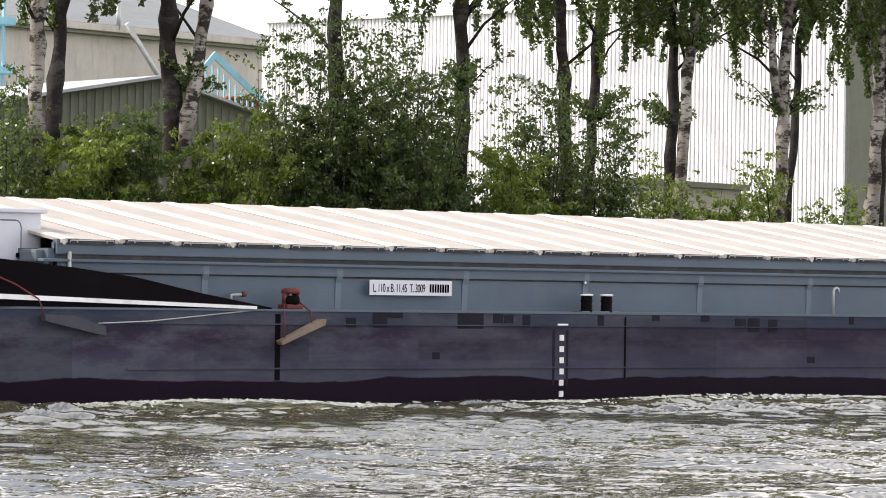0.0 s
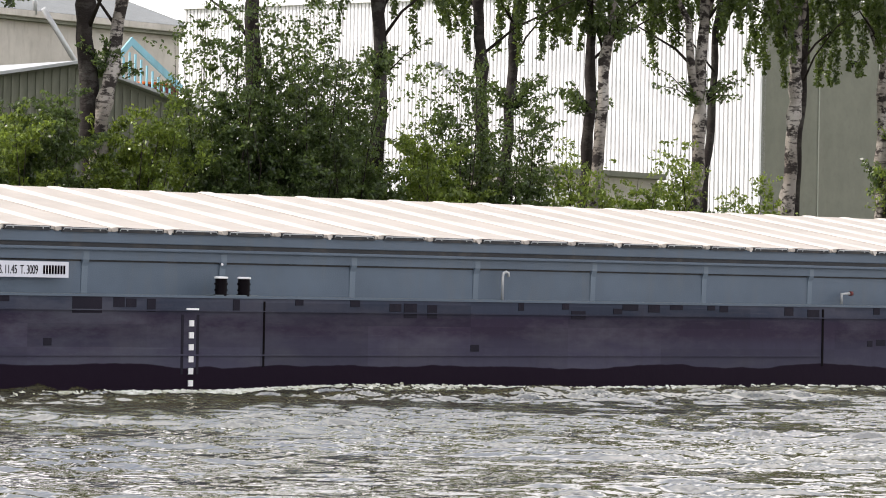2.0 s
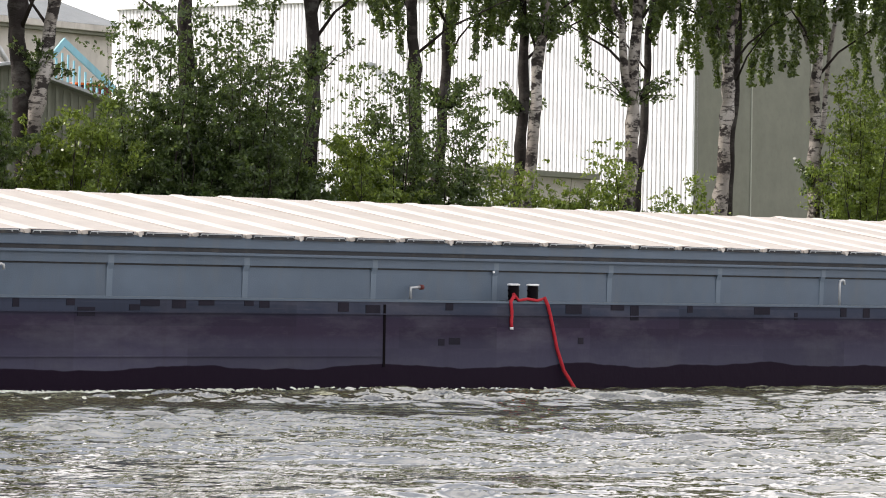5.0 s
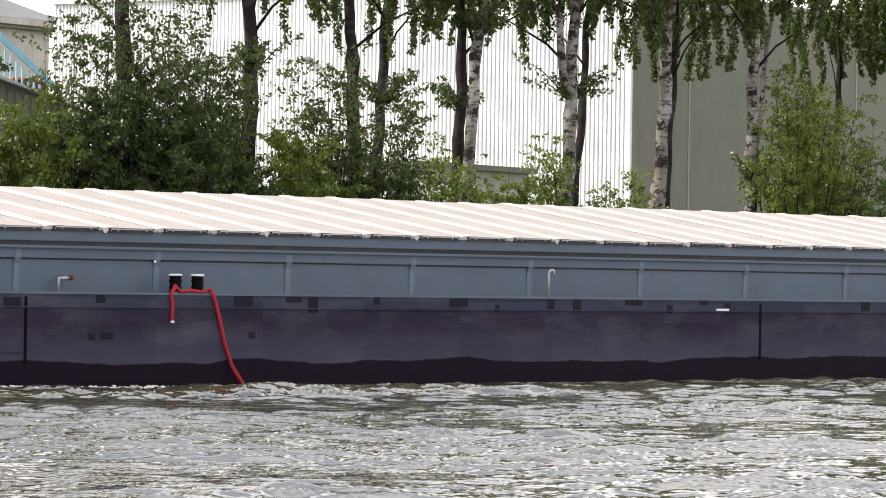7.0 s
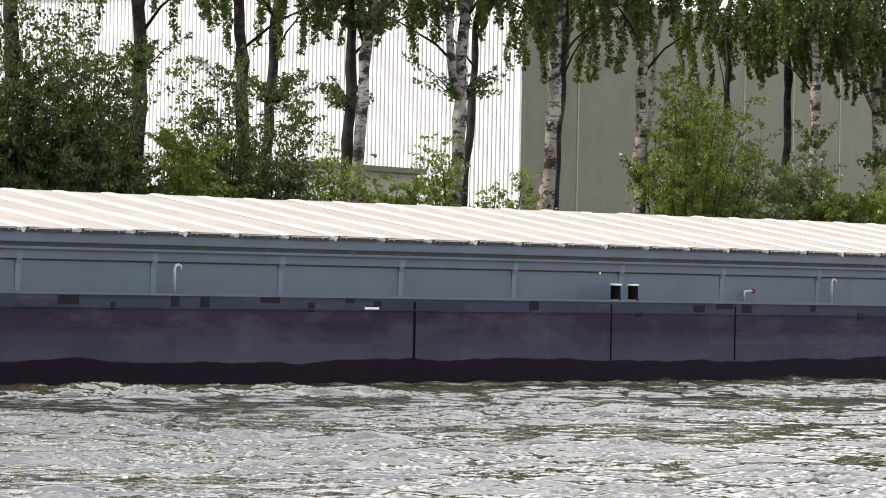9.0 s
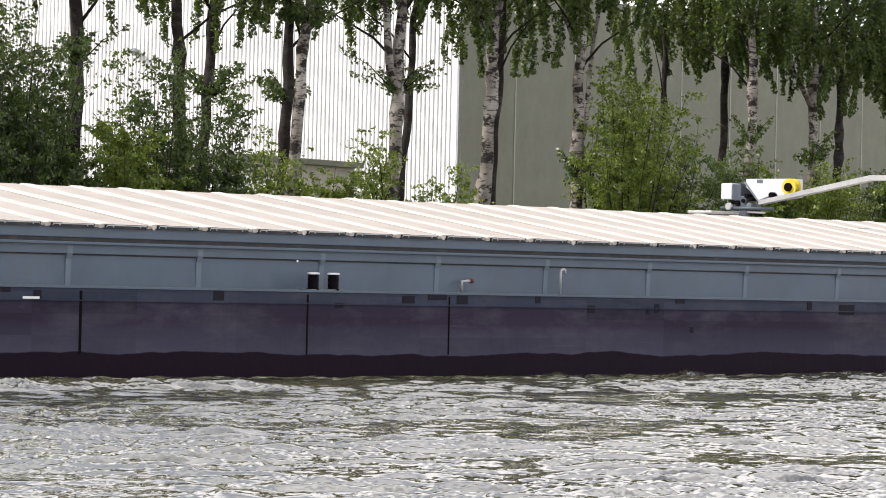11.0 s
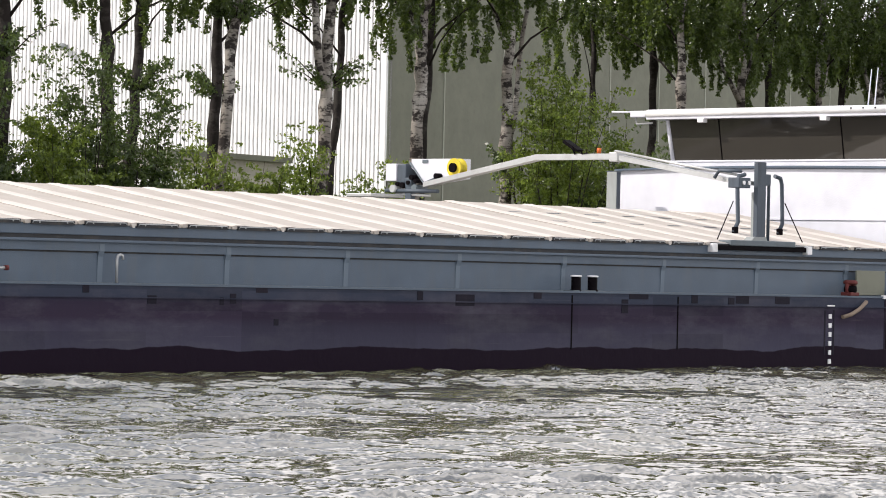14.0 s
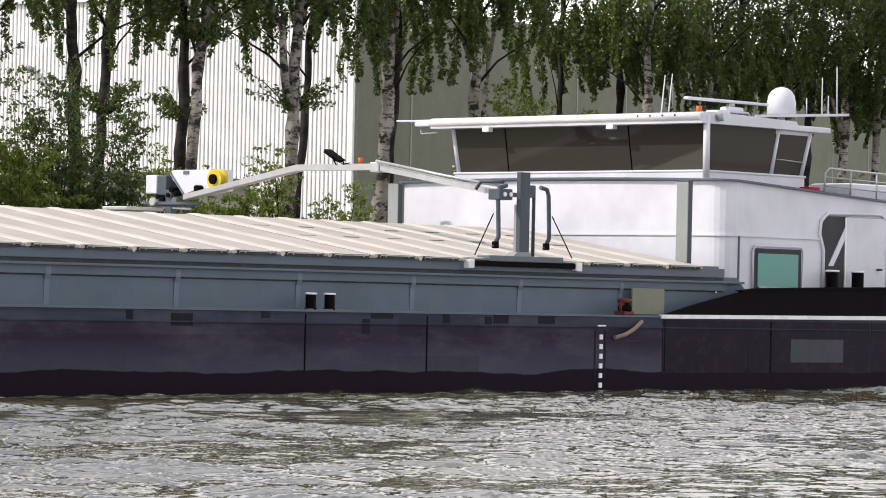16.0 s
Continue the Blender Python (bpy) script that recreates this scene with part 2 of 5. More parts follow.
# ---------------------------------------------------------------- mesh tools
def box(bm, x0, x1, y0, y1, z0, z1, bevel=0.0):
    """An upright box, its edges rounded by bevel."""
    vs = [bm.verts.new(c) for c in ((x0, y0, z0), (x1, y0, z0), (x1, y1, z0), (x0, y1, z0), (x0, y0, z1), (x1, y0, z1), (x1, y1, z1), (x0, y1, z1))]
    fs = [bm.faces.new([vs[i] for i in q]) for q in ((3, 2, 1, 0), (4, 5, 6, 7), (0, 1, 5, 4), (1, 2, 6, 5), (2, 3, 7, 6), (3, 0, 4, 7))]
    if bevel:
        es = {e for f in fs for e in f.edges}
        bmesh.ops.bevel(bm, geom=list(es), offset=bevel, segments=2, affect="EDGES", profile=0.6)
    return bm


def prism(bm, pts, a0, a1, axis="y"):
    """A flat outline drawn out along an axis: pts are (x, z) for y, (y, z) for x, (x, y) for z."""
    def at(p, a):
        return {"y": (p[0], a, p[1]), "x": (a, p[0], p[1]), "z": (p[0], p[1], a)}[axis]
    lo, hi = [bm.verts.new(at(p, a0)) for p in pts], [bm.verts.new(at(p, a1)) for p in pts]
    n = len(pts)
    bm.faces.new(lo), bm.faces.new(hi[::-1])
    for i in range(n):
        bm.faces.new((lo[i], hi[i], hi[(i + 1) % n], lo[(i + 1) % n]))
    bmesh.ops.recalc_face_normals(bm, faces=bm.faces[:])
    return bm


def tube(bm, path, radii, sides=8):
    """A round bar along a path, with a radius at each point (or one for all)."""
    if not hasattr(radii, "__len__"):
        radii = [radii] * len(path)
    path = [Vector(p) for p in path]
    rings = []
    for i, p in enumerate(path):
        d = (path[min(i + 1, len(path) - 1)] - path[max(i - 1, 0)]).normalized()
        a = d.orthogonal().normalized() if not rings else (last - d * last.dot(d)).normalized()
        last = a
        b = d.cross(a)
        rings.append([bm.verts.new(p + (a * math.cos(2 * math.pi * k / sides) + b * math.sin(2 * math.pi * k / sides)) * radii[i]) for k in range(sides)])
    for r, q in zip(rings, rings[1:]):
        for k in range(sides):
            bm.faces.new((r[k], r[(k + 1) % sides], q[(k + 1) % sides], q[k])).smooth = True
    bm.faces.new(rings[0][::-1]), bm.faces.new(rings[-1])
    return bm


def mesh_of(name, bm, material):
    me = bpy.data.meshes.new(name)
    bm.to_mesh(me)
    bm.free()
    me.materials.append(material)
    return me


def part(name, bm, material, parent, label="", shift=(0, 0, 0)):
    bmesh.ops.translate(bm, verts=bm.verts[:], vec=shift)
    ob = new(name, mesh_of(name, bm, material))
    ob.parent = parent
    return tagged(ob, label)


def share(name, me, parent, at):
    ob = new(name, me)
    ob.parent = parent
    ob.location = at
    return ob


def structure(name, bm, material, label):
    return tagged(new(name, mesh_of(name, bm, material)), label, name.split("_")[0], kind="structure")


# ---------------------------------------------------------------- water and banks
def wave_height(x, y, rng):
    """Sum of short crossed waves of equal steepness; x runs along the canal."""
    h = np.zeros_like(x)
    for _ in range(60):
        length = 0.20 * (5.0 ** rng.random())
        a = rng.normal(-2.3, 0.36)
        k = 2 * math.pi / length
        ph = k * (x * math.cos(a) + y * math.sin(a)) + rng.random() * 6.28
        ph += 1.5 * np.sin(rng.uniform(0.4, 1.1) * x - rng.uniform(0.4, 1.1) * y + rng.random() * 6.28)
        h += 0.038 / k * (np.sin(ph) + 0.3 * np.sin(2 * ph + 0.9))
    # longer wash of the passing barge
    for _ in range(7):
        length = rng.uniform(2.4, 6.0)
        a = rng.normal(-1.5, 0.5)
        k = 2 * math.pi / length
        h += 0.022 / k * np.sin(k * (x * math.cos(a) + y * math.sin(a)) + rng.random() * 6.28 + 0.7 * np.sin(0.3 * x + 0.2 * y))
    return h


def make_water():
    rng = np.random.default_rng(5)
    xs = np.concatenate([[-3000, -400, -100, -40, -10, 4], np.arange(12, 82, 0.085), [90, 100, 130, 160, 300, 800, 3000]])
    ys = np.concatenate([[1.5, 8, 13, 16], np.arange(17.5, 47.2, 0.065), [50, 55, 62.1]])
    x, y = np.meshgrid(xs, ys, indexing="ij")
    fade = np.clip((y - 15) / 3, 0, 1) * np.clip((48.5 - y) / 2, 0, 1) * np.clip((x - 11) / 3, 0, 1) * np.clip((86 - x) / 3, 0, 1)
    swell = 0.45 + 0.85 * np.clip(np.sin(x * 0.29 + y * 0.41 + np.sin(x * 0.7)) * np.sin(x * 0.123 - y * 0.33 + 1.0) + 0.5, 0, 1)
    swell *= 1 + 0.75 * np.exp(-np.abs(45 - y) / 3.5)
    z = wave_height(x, y, rng) * fade * swell
    nx, ny = len(xs), len(ys)
    co = np.stack([x, y, z], -1).reshape(-1, 3)
    i = np.arange(nx * ny).reshape(nx, ny)
    quads = np.stack([i[:-1, :-1], i[1:, :-1], i[1:, 1:], i[:-1, 1:]], -1).reshape(-1, 4)
    me = bpy.data.meshes.new("water")
    me.from_pydata(co.tolist(), [], quads.tolist())
    me.polygons.foreach_set("use_smooth", [True] * len(me.polygons))
    me.materials.append(M_WATER)
    return tagged(new("water", me), "choppy olive-brown canal water with small waves", "water", kind="structure")


water = make_water()

bm = bmesh.new()
box(bm, -3000, 3000, 62, 3000, -2, 2.7)
structure("ground", bm, M_GRASS, "grassy far bank behind a low quay edge")
bm = bmesh.new()
box(bm, -3000, 3000, -3000, 1.7, -2, 0.25)
structure("pavement", bm, M_QUAY, "low stone quay on the near bank")
bm = bmesh.new()
box(bm, -400, 500, 61.6, 62.4, -2, 2.85, 0.05)
structure("wall_quay", bm, M_QUAY, "stone quay wall along the far bank")


# ---------------------------------------------------------------- warehouse and sheds
def empty(name, m, label, category, group=""):
    ob = new(name)
    ob.matrix_world = m
    return tagged(ob, label, category, group)


def make_warehouse():
    """Local x runs along the shaded wall, local y along the white one; the origin is the near corner."""
    w = empty("warehouse", pose(97, 95, 2.7, 0, 0, 15), "large warehouse with white ribbed cladding and grey-green concrete end", "building")
    high, long, deep = 10.9, 60.0, 28.6
    bm = bmesh.new()
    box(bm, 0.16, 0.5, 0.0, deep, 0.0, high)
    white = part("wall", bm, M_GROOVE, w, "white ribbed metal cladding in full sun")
    bm = bmesh.new()
    box(bm, 0, 0.16, -0.02, 0.10, 0, high)
    me = None
    pitch = 0.19
    for k in range(int(deep / pitch)):
        if me is None:
            b2 = bmesh.new()
            prism(b2, [(0.155, 0.0), (0.10, 0.012), (0.10, 0.132), (0.155, 0.145)], 0.05, high - 0.12, "z")
            me = mesh_of("rib", b2, M_CLAD)
        share("rib", me, white, (0, 0.14 + k * pitch, 0))
    part("corner_trim", bm, M_CLAD, w)
    bm = bmesh.new()
    box(bm, -0.05, 0.55, -0.05, deep, high - 0.12, high + 0.12, 0.02)
    part("parapet", bm, M_CLAD, w)
    bm = bmesh.new()
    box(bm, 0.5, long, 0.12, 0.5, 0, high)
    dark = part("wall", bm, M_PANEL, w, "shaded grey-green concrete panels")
    bm = bmesh.new()
    box(bm, 0.0, 5.02, 0.0, 0.12, 0, high, 0.012)
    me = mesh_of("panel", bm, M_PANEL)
    bm = bmesh.new()
    box(bm, 0.0, 0.09, -0.03, 0.10, 0, high)
    seal = mesh_of("joint_cover", bm, M_SEAL)
    for k in range(11):
        share("panel", me, dark, (-0.27 + k * 5.07 if k else 0.165, 0, 0)).scale = (1 if k else 0.91, 1, 1)
        share("joint_cover", seal, dark, (-0.325 + (k + 1) * 5.07, 0, 0))
    bm = bmesh.new()
    box(bm, 0.4, long, 0.3, deep, high - 0.2, high)
    part("roof", bm, M_ROOF, w)
    bm = bmesh.new()
    box(bm, 7.1, 7.3, -0.2, 0.0, 8.15, 8.35, 0.02)
    box(bm, 7.25, 8.3, -0.30, -0.16, 8.32, 8.42, 0.02)
    part("wall_lamp", bm, M_BLACK, w, "black wall lamp on a short arm")
    bm = bmesh.new()
    box(bm, 0.02, 0.16, 14.98, 15.14, 8.0, 8.2, 0.02)
    tube(bm, [(0.04, 15.06, 8.14), (-0.14, 15.06, 8.16)], 0.03, 6)
    tube(bm, [(-0.18, 15.06, 8.02), (-0.18, 15.06, 8.06), (-0.18, 15.06, 8.14), (-0.18, 15.06, 8.22), (-0.18, 15.06, 8.25)], [0.20, 0.22, 0.20, 0.12, 0.02], 14)
    part("wall_lamp", bm, M_PALE, w, "pale domed wall lamp")
    bm = bmesh.new()
    box(bm, long - 0.3, long, 0.3, deep, 0, high)
    box(bm, 0.3, long, deep - 0.3, deep, 0, high)
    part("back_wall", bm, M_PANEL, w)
    return w


make_warehouse()


def make_annex():
    a = empty("annex", pose(79.8, 86.6, 2.7, 0, 0, 15), "low flat-roofed beige annex before the white wall", "building")
    bm = bmesh.new()
    box(bm, -2.2, 5.2, 0, 3, 0, 2.9)
    part("wall", bm, M_HALL, a)
    bm = bmesh.new()
    box(bm, -2.4, 5.4, -0.25, 3.2, 2.9, 3.1, 0.02)
    part("roof", bm, M_PANEL, a, "dark flat roof edge")
    bm = bmesh.new()
    box(bm, -3.5, 0.6, -0.7, 1.5, 1.75, 2.35, 0.03)
    part("awning", bm, M_CLAD, a, "white horizontal canopy")
    bm = bmesh.new()
    for x in (-3.3, 0.3):
        box(bm, x, x + 0.12, -0.5, -0.38, 0, 1.75)
    part("awning_post", bm, M_STEEL, a)
    return a


make_annex()


def make_hall():
    h = empty("industrial_hall", pose(110.8, 152, 2.7, 0, 0, 12), "tall beige industrial hall with grey gutter and pale roof", "building")
    bm = bmesh.new()
    box(bm, -40, -1.0, -1.0, 22, 0, 12.2)
    part("wall", bm, M_HALL, h)
    bm = bmesh.new()
    box(bm, -41, -0.6, -1.7, -0.9, 12.15, 12.5, 0.05)
    part("gutter", bm, M_HALL, h, "pale beige gutter")
    bm = bmesh.new()
    box(bm, -40.6, -0.9, -1.5, -0.98, 11.98, 12.14)
    part("soffit", bm, M_PANEL, h, "grey-brown soffit")
    bm = bmesh.new()
    prism(bm, [(-1.7, 12.5), (11, 16.5), (23, 12.5)], -41, -0.4, "x")
    part("roof", bm, M_SLATE, h)
    bm = bmesh.new()
    tube(bm, [(-12.6, -2.2, 12.6), (-10.6, -2.6, 10.0), (-8.6, -2.8, 7.4)], 0.14)
    tube(bm, [(-12.6, -1.6, 13.6), (-12.6, -1.6, 12.3)], 0.12)
    part("downpipe", bm, M_STEEL, h, "slanting pale duct")
    return h


make_hall()


def make_shed():
    s = empty("shed", pose(62.3, 91, 2.7, 0, 0, 0), "low corrugated grey-green shed with a pale pitched roof", "building")
    ridge, eave, left, right = 5.9, 4.78, -7.5, 4.9
    bm = bmesh.new()
    prism(bm, [(left, 0), (right, 0), (right, ridge - 1.35), (0, ridge - 0.12), (left, eave - 0.3)], 0, 18, "y")
    wall = part("wall", bm, M_SHED, s)
    x = left + 0.1
    while x < right:
        top = (ridge - 0.2) - (0.155 * -x if x < 0 else 0.27 * x)
        bm = bmesh.new()
        box(bm, x, x + 0.13, -0.05, 0.0, 0, top)
        part("rib", bm, M_SHED, wall)
        x += 0.3
    bm = bmesh.new()
    prism(bm, [(left - 0.3, eave - 0.32), (0, ridge - 0.1), (right + 0.2, ridge - 1.38), (right + 0.2, ridge - 1.28), (0, ridge), (left - 0.3, eave - 0.22)], -0.3, 18.2, "y")
    part("roof", bm, M_ROOF, s, "pale sheet roof")
    return s


make_shed()


def make_stair():
    t = empty("steel_stair", pose(76.0, 108, 4.6), "pale blue steel stair and railing", "stair")
    bm = bmesh.new()
    prism(bm, [(-2.2, 3.3), (0.6, 6.3), (0.6, 6.0), (-2.2, 2.9)], 0, 0.1, "y")
    prism(bm, [(0.6, 6.3), (3.0, 4.6), (3.0, 4.3), (0.6, 6.0)], 0, 0.1, "y")
    part("stringer", bm, M_CYAN, t)
    for k in range(20):
        x = -2.2 + k * 0.27
        bm = bmesh.new()
        box(bm, x, x + 0.07, 0.02, 0.08, -1.9, 5.8 - abs(x - 0.6) * 0.75)
        part("baluster", bm, M_CYAN, t)
    bm = bmesh.new()
    box(bm, -2.2, 3.3, 0.3, 2.2, -1.9, 3.4)
    part("base", bm, M_HALL, t)
    u = empty("storage_rack", pose(65.4, 104, 2.7), "pale blue steel rack beside the hall", "rack")
    for k in range(6):
        bm = bmesh.new()
        box(bm, -3.4 + k * 0.55, -3.33 + k * 0.55, 0, 0.12, 0, 9.6)
        part("post", bm, M_CYAN, u)
    for z in (6.6, 8.3):
        bm = bmesh.new()
        box(bm, -3.6, -0.2, -0.1, 1.2, z, z + 0.28, 0.03)
        part("beam", bm, M_CYAN, u)
    o = empty("orange_container", pose(79.4, 110, 2.7), "small orange container behind the shrubs", "container")
    bm = bmesh.new()
    box(bm, -0.8, 0.9, 0, 1.6, 0.0, 6.6, 0.1)
    part("body", bm, M_RUST, o)
    bm = bmesh.new()
    box(bm, -0.85, 0.95, -0.05, 1.65, 6.6, 6.7, 0.03)
    part("lid", bm, M_ORANGE, o)


make_stair()


# ---------------------------------------------------------------- trees and shrubs
def leaf_mesh(name, centres, size, rng, material):
    """Many small folded leaves round the given points."""
    n = len(centres)
    a = rng.normal(size=(n, 3))
    a[:, 2] -= 0.5
    a /= np.linalg.norm(a, axis=1)[:, None]
    b = np.cross(a, rng.normal(size=(n, 3)))
    b /= np.linalg.norm(b, axis=1)[:, None]
    s = size * (0.65 + 0.7 * rng.random(n))[:, None]
    p = np.stack([centres - a * s, centres + b * s * 0.55, centres + a * s * 1.1, centres - b * s * 0.55], 1).reshape(-1, 3)
    me = bpy.data.meshes.new(name)
    me.from_pydata(p.tolist(), [], np.arange(4 * n).reshape(n, 4).tolist())
    me.materials.append(material)
    return me


def crown_points(rng, radius, low, high, count, strands):
    """Clumps in a loose crown, and leafy strands that hang from it."""
    out = []
    clumps = 46
    for _ in range(clumps):
        th, rr = rng.random() * 6.28, radius * math.sqrt(rng.random())
        z = low + 1.0 + (high - low - 1.0) * rng.random() ** 0.8
        k = 1 - 0.55 * abs((z - low) / (high - low) - 0.4)
        c = np.array([rr * k * math.cos(th), rr * k * math.sin(th), z])
        m = int(1.7 * count / clumps)
        out.append(c + rng.normal(size=(m, 3)) * np.array([0.34, 0.34, 0.32]))
    for _ in range(strands):
        th, rr = rng.random() * 6.28, radius * (0.25 + 0.75 * rng.random())
        top = low + 0.5 + 1.2 * rng.random()
        length = 0.8 + 1.5 * rng.random()
        m = int(150 * length)
        t = rng.random(m)
        pts = np.stack([rr * math.cos(th) + 0.12 * np.sin(t * 5 + th) + rng.normal(size=m) * (0.075 - 0.04 * t), rr * math.sin(th) + rng.normal(size=m) * 0.06, top - t * length], 1)
        out.append(pts)
    return np.concatenate(out)


def make_crowns():
    rng = np.random.default_rng(11)
    out = []
    for k in range(5):
        low, dense = ((7.2, 4300), (7.3, 3700), (7.1, 4600), (6.9, 6000), (6.6, 9500))[k]
        pts = crown_points(rng, 2.5 if k < 3 else 2.9, low, 13.5, dense, (28, 24, 30, 42, 60)[k])
        out.append(leaf_mesh("crown", pts, 0.062, rng, M_LEAF))
    return out


CROWNS = make_crowns()


def make_tree(x, y, lean, radius, dark, crown, seed, fork=(), bend=0.0, sprig=None):
    """A slender birch: trunk, limbs and a hanging crown; heights are above the bank."""
    rng = random.Random(seed)
    t = empty("birch_tree", pose(x, y, 2.7), ("slender birch with white bark and black scars" if not dark else "birch in shade, the shade put into its dark bark colour"), "tree", "trees on the bank")
    bm = bmesh.new()
    path, rad = [], []
    ph = rng.uniform(0, 6.28)
    for k in range(33):
        z = k * 0.4 - 0.1
        knot = 1.32 if rng.random() < 0.14 else 1.0
        path.append((lean * z + bend * math.sin(z * 0.55) + 0.045 * math.sin(z * 1.3 + ph) + 0.035 * math.sin(z * 3.1 + 2 * ph) + rng.uniform(-0.02, 0.02),
                     0.05 * math.sin(z * 1.1 + ph), z))
        rad.append(radius * 1.08 * (1.18 if k == 0 else 1.0) * (1 - 0.018 * k) * rng.uniform(0.93, 1.07) * knot)
    tube(bm, path, rad, 12)
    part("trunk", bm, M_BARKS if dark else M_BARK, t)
    for k in range(7):
        z = 5.4 + k * 1.0 + rng.uniform(-0.2, 0.3)
        px = lean * z + bend * math.sin(z * 0.55)
        th = rng.uniform(0, 6.28)
        l = rng.uniform(1.3, 2.4)
        bm = bmesh.new()
        tube(bm, [(px, 0, z), (px + l * 0.4 * math.cos(th), l * 0.4 * math.sin(th), z + 0.8), (px + l * math.cos(th), l * math.sin(th), z + 1.5),
                  (px + l * 1.25 * math.cos(th), l * 1.25 * math.sin(th), z + 1.75)], [radius * 0.26, radius * 0.18, radius * 0.10, 0.012], 6)
        part("limb", bm, M_BARKD, t)
    for z, thick, reach in fork:
        px = lean * z + bend * math.sin(z * 0.55)
        bm = bmesh.new()
        n = len(reach)
        tube(bm, [(px, 0, z)] + [(px + dx, 0.04 * k, z + dz) for k, (dx, dz) in enumerate(reach)],
             [radius * thick] + [radius * thick * (0.95 - 0.5 * (k + 1) / n) * rng.uniform(0.92, 1.1) for k in range(n)], 10)
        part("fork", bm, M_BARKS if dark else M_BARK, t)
    if sprig:
        z0, half = sprig
        g = np.random.default_rng(seed)
        pts = []
        for k in range(15):
            dx, dy, dz = g.uniform(-half, half), g.normal() * 0.4, g.uniform(0.0, 0.9)
            bm = bmesh.new()
            px = lean * z0 + bend * math.sin(z0 * 0.55)
            end = np.array([px + dx, dy, z0 + dz + 0.15 * abs(dx)])
            tube(bm, [(px, 0, z0 - 0.1), tuple((end + np.array([px, 0, z0])) / 2 + np.array([0, 0, 0.12])), tuple(end)], [0.025, 0.015, 0.006], 4)
            part("twig", bm, M_BARKD, t)
            f = g.random((64, 1)) ** 0.6
            pts.append(np.array([px, 0, z0]) * (1 - f) + end * f + g.normal(size=(64, 3)) * 0.065)
        tagged(share("sprig", leaf_mesh("sprig", np.concatenate(pts), 0.062, g, M_LEAFD), t, (0, 0, 0)), kind="stuff")
    ob = share("crown", CROWNS[crown], t, (lean * 8, 0, rng.uniform(-0.7, 1.3)))
    ob.rotation_euler = (0, 0, rng.uniform(0, 6.28))
    return t


# x on the bank, distance, lean, radius, dark bark, crown, bend
TREES = [
    (45.55, 72.0, 0.055, 0.20, False, 0, 0.0), (45.85, 72.6, 0.115, 0.20, True, 1, 0.0), (49.95, 72.0, -0.055, 0.26, True, 2, 0.05),
    (49.75, 71.6, 0.155, 0.19, False, 0, 0.0), (54.95, 72.3, -0.01, 0.23, True, 1, 0.0), (58.95, 72.0, 0.03, 0.22, True, 2, 0.05),
    (62.95, 72.2, -0.06, 0.19, True, 0, 0.05), (63.40, 72.6, 0.085, 0.16, True, 1, 0.0), (66.70, 72.0, 0.12, 0.18, False, 2, 0.06)]
TREES += [
    (66.45, 72.7, 0.05, 0.18, True, 0, 0.10), (70.68, 72.0, 0.08, 0.20, False, 2, 0.10), (71.1, 72.7, 0.10, 0.13, True, 1, 0.0),
    (74.60, 72.0, 0.07, 0.20, False, 2, 0.08), (78.75, 72.0, 0.02, 0.20, False, 4, 0.04), (75.0, 72.7, 0.055, 0.15, True, 0, 0.0),
    (85.6, 76.0, 0.02, 0.15, True, 4, 0.0), (82.6, 76.5, 0.03, 0.11, True, 3, 0.0), (86.95, 72.0, 0.025, 0.17, False, 4, 0.03), (90.35, 72.0, -0.02, 0.17, False, 3, 0.04)]
TREES += [
    (91.4, 73.0, 0.05, 0.15, True, 3, 0.0), (94.3, 72.4, 0.02, 0.14, False, 3, 0.0), (95.4, 73.4, 0.06, 0.15, True, 4, 0.0),
    (97.6, 72.0, 0.02, 0.17, False, 3, 0.0), (99.4, 72.4, 0.05, 0.16, False, 4, 0.0), (102.5, 72.0, 0.0, 0.18, False, 4, 0.0),
    (106.0, 72.5, 0.03, 0.17, False, 3, 0.0)]
# where trunks fork: height, share of the trunk's radius, and the limb's way up and aside
FORKS = {
    10: ((4.5, 0.75, ((-0.32, 0.5), (-0.42, 1.4), (-0.45, 2.3), (-1.0, 3.1), (-1.6, 4.2))), (6.9, 0.6, ((0.3, 0.6), (0.8, 1.6)))),
    12: ((6.2, 0.75, ((-0.30, 0.5), (-0.75, 1.2), (-1.3, 2.4))), (6.6, 0.5, ((0.3, 0.7), (0.5, 1.8)))),
    13: ((3.2, 0.62, ((0.22, 0.45), (0.42, 1.1), (0.52, 2.2), (0.75, 3.4), (1.2, 5.0))), (6.0, 0.5, ((-0.35, 0.5), (-0.8, 1.4)))),
    18: ((4.9, 0.7, ((-0.4, 0.45), (-1.0, 1.2), (-1.5, 2.2))), (5.6, 0.5, ((0.4, 0.7), (0.9, 1.8)))),
    20: ((5.4, 0.6, ((0.3, 0.6), (0.6, 1.6))),),
    22: ((5.0, 0.7, ((-0.45, 0.7), (-0.8, 1.6))), (5.1, 0.7, ((0.35, 0.8), (0.6, 1.9)))),
    0: ((6.6, 0.4, ((-0.5, 0.6), (-1.2, 1.3))),),
    5: ((6.5, 0.45, ((0.5, 0.6), (1.1, 1.3))),),
    8: ((6.4, 0.45, ((-0.4, 0.5), (-0.9, 1.3))),)}
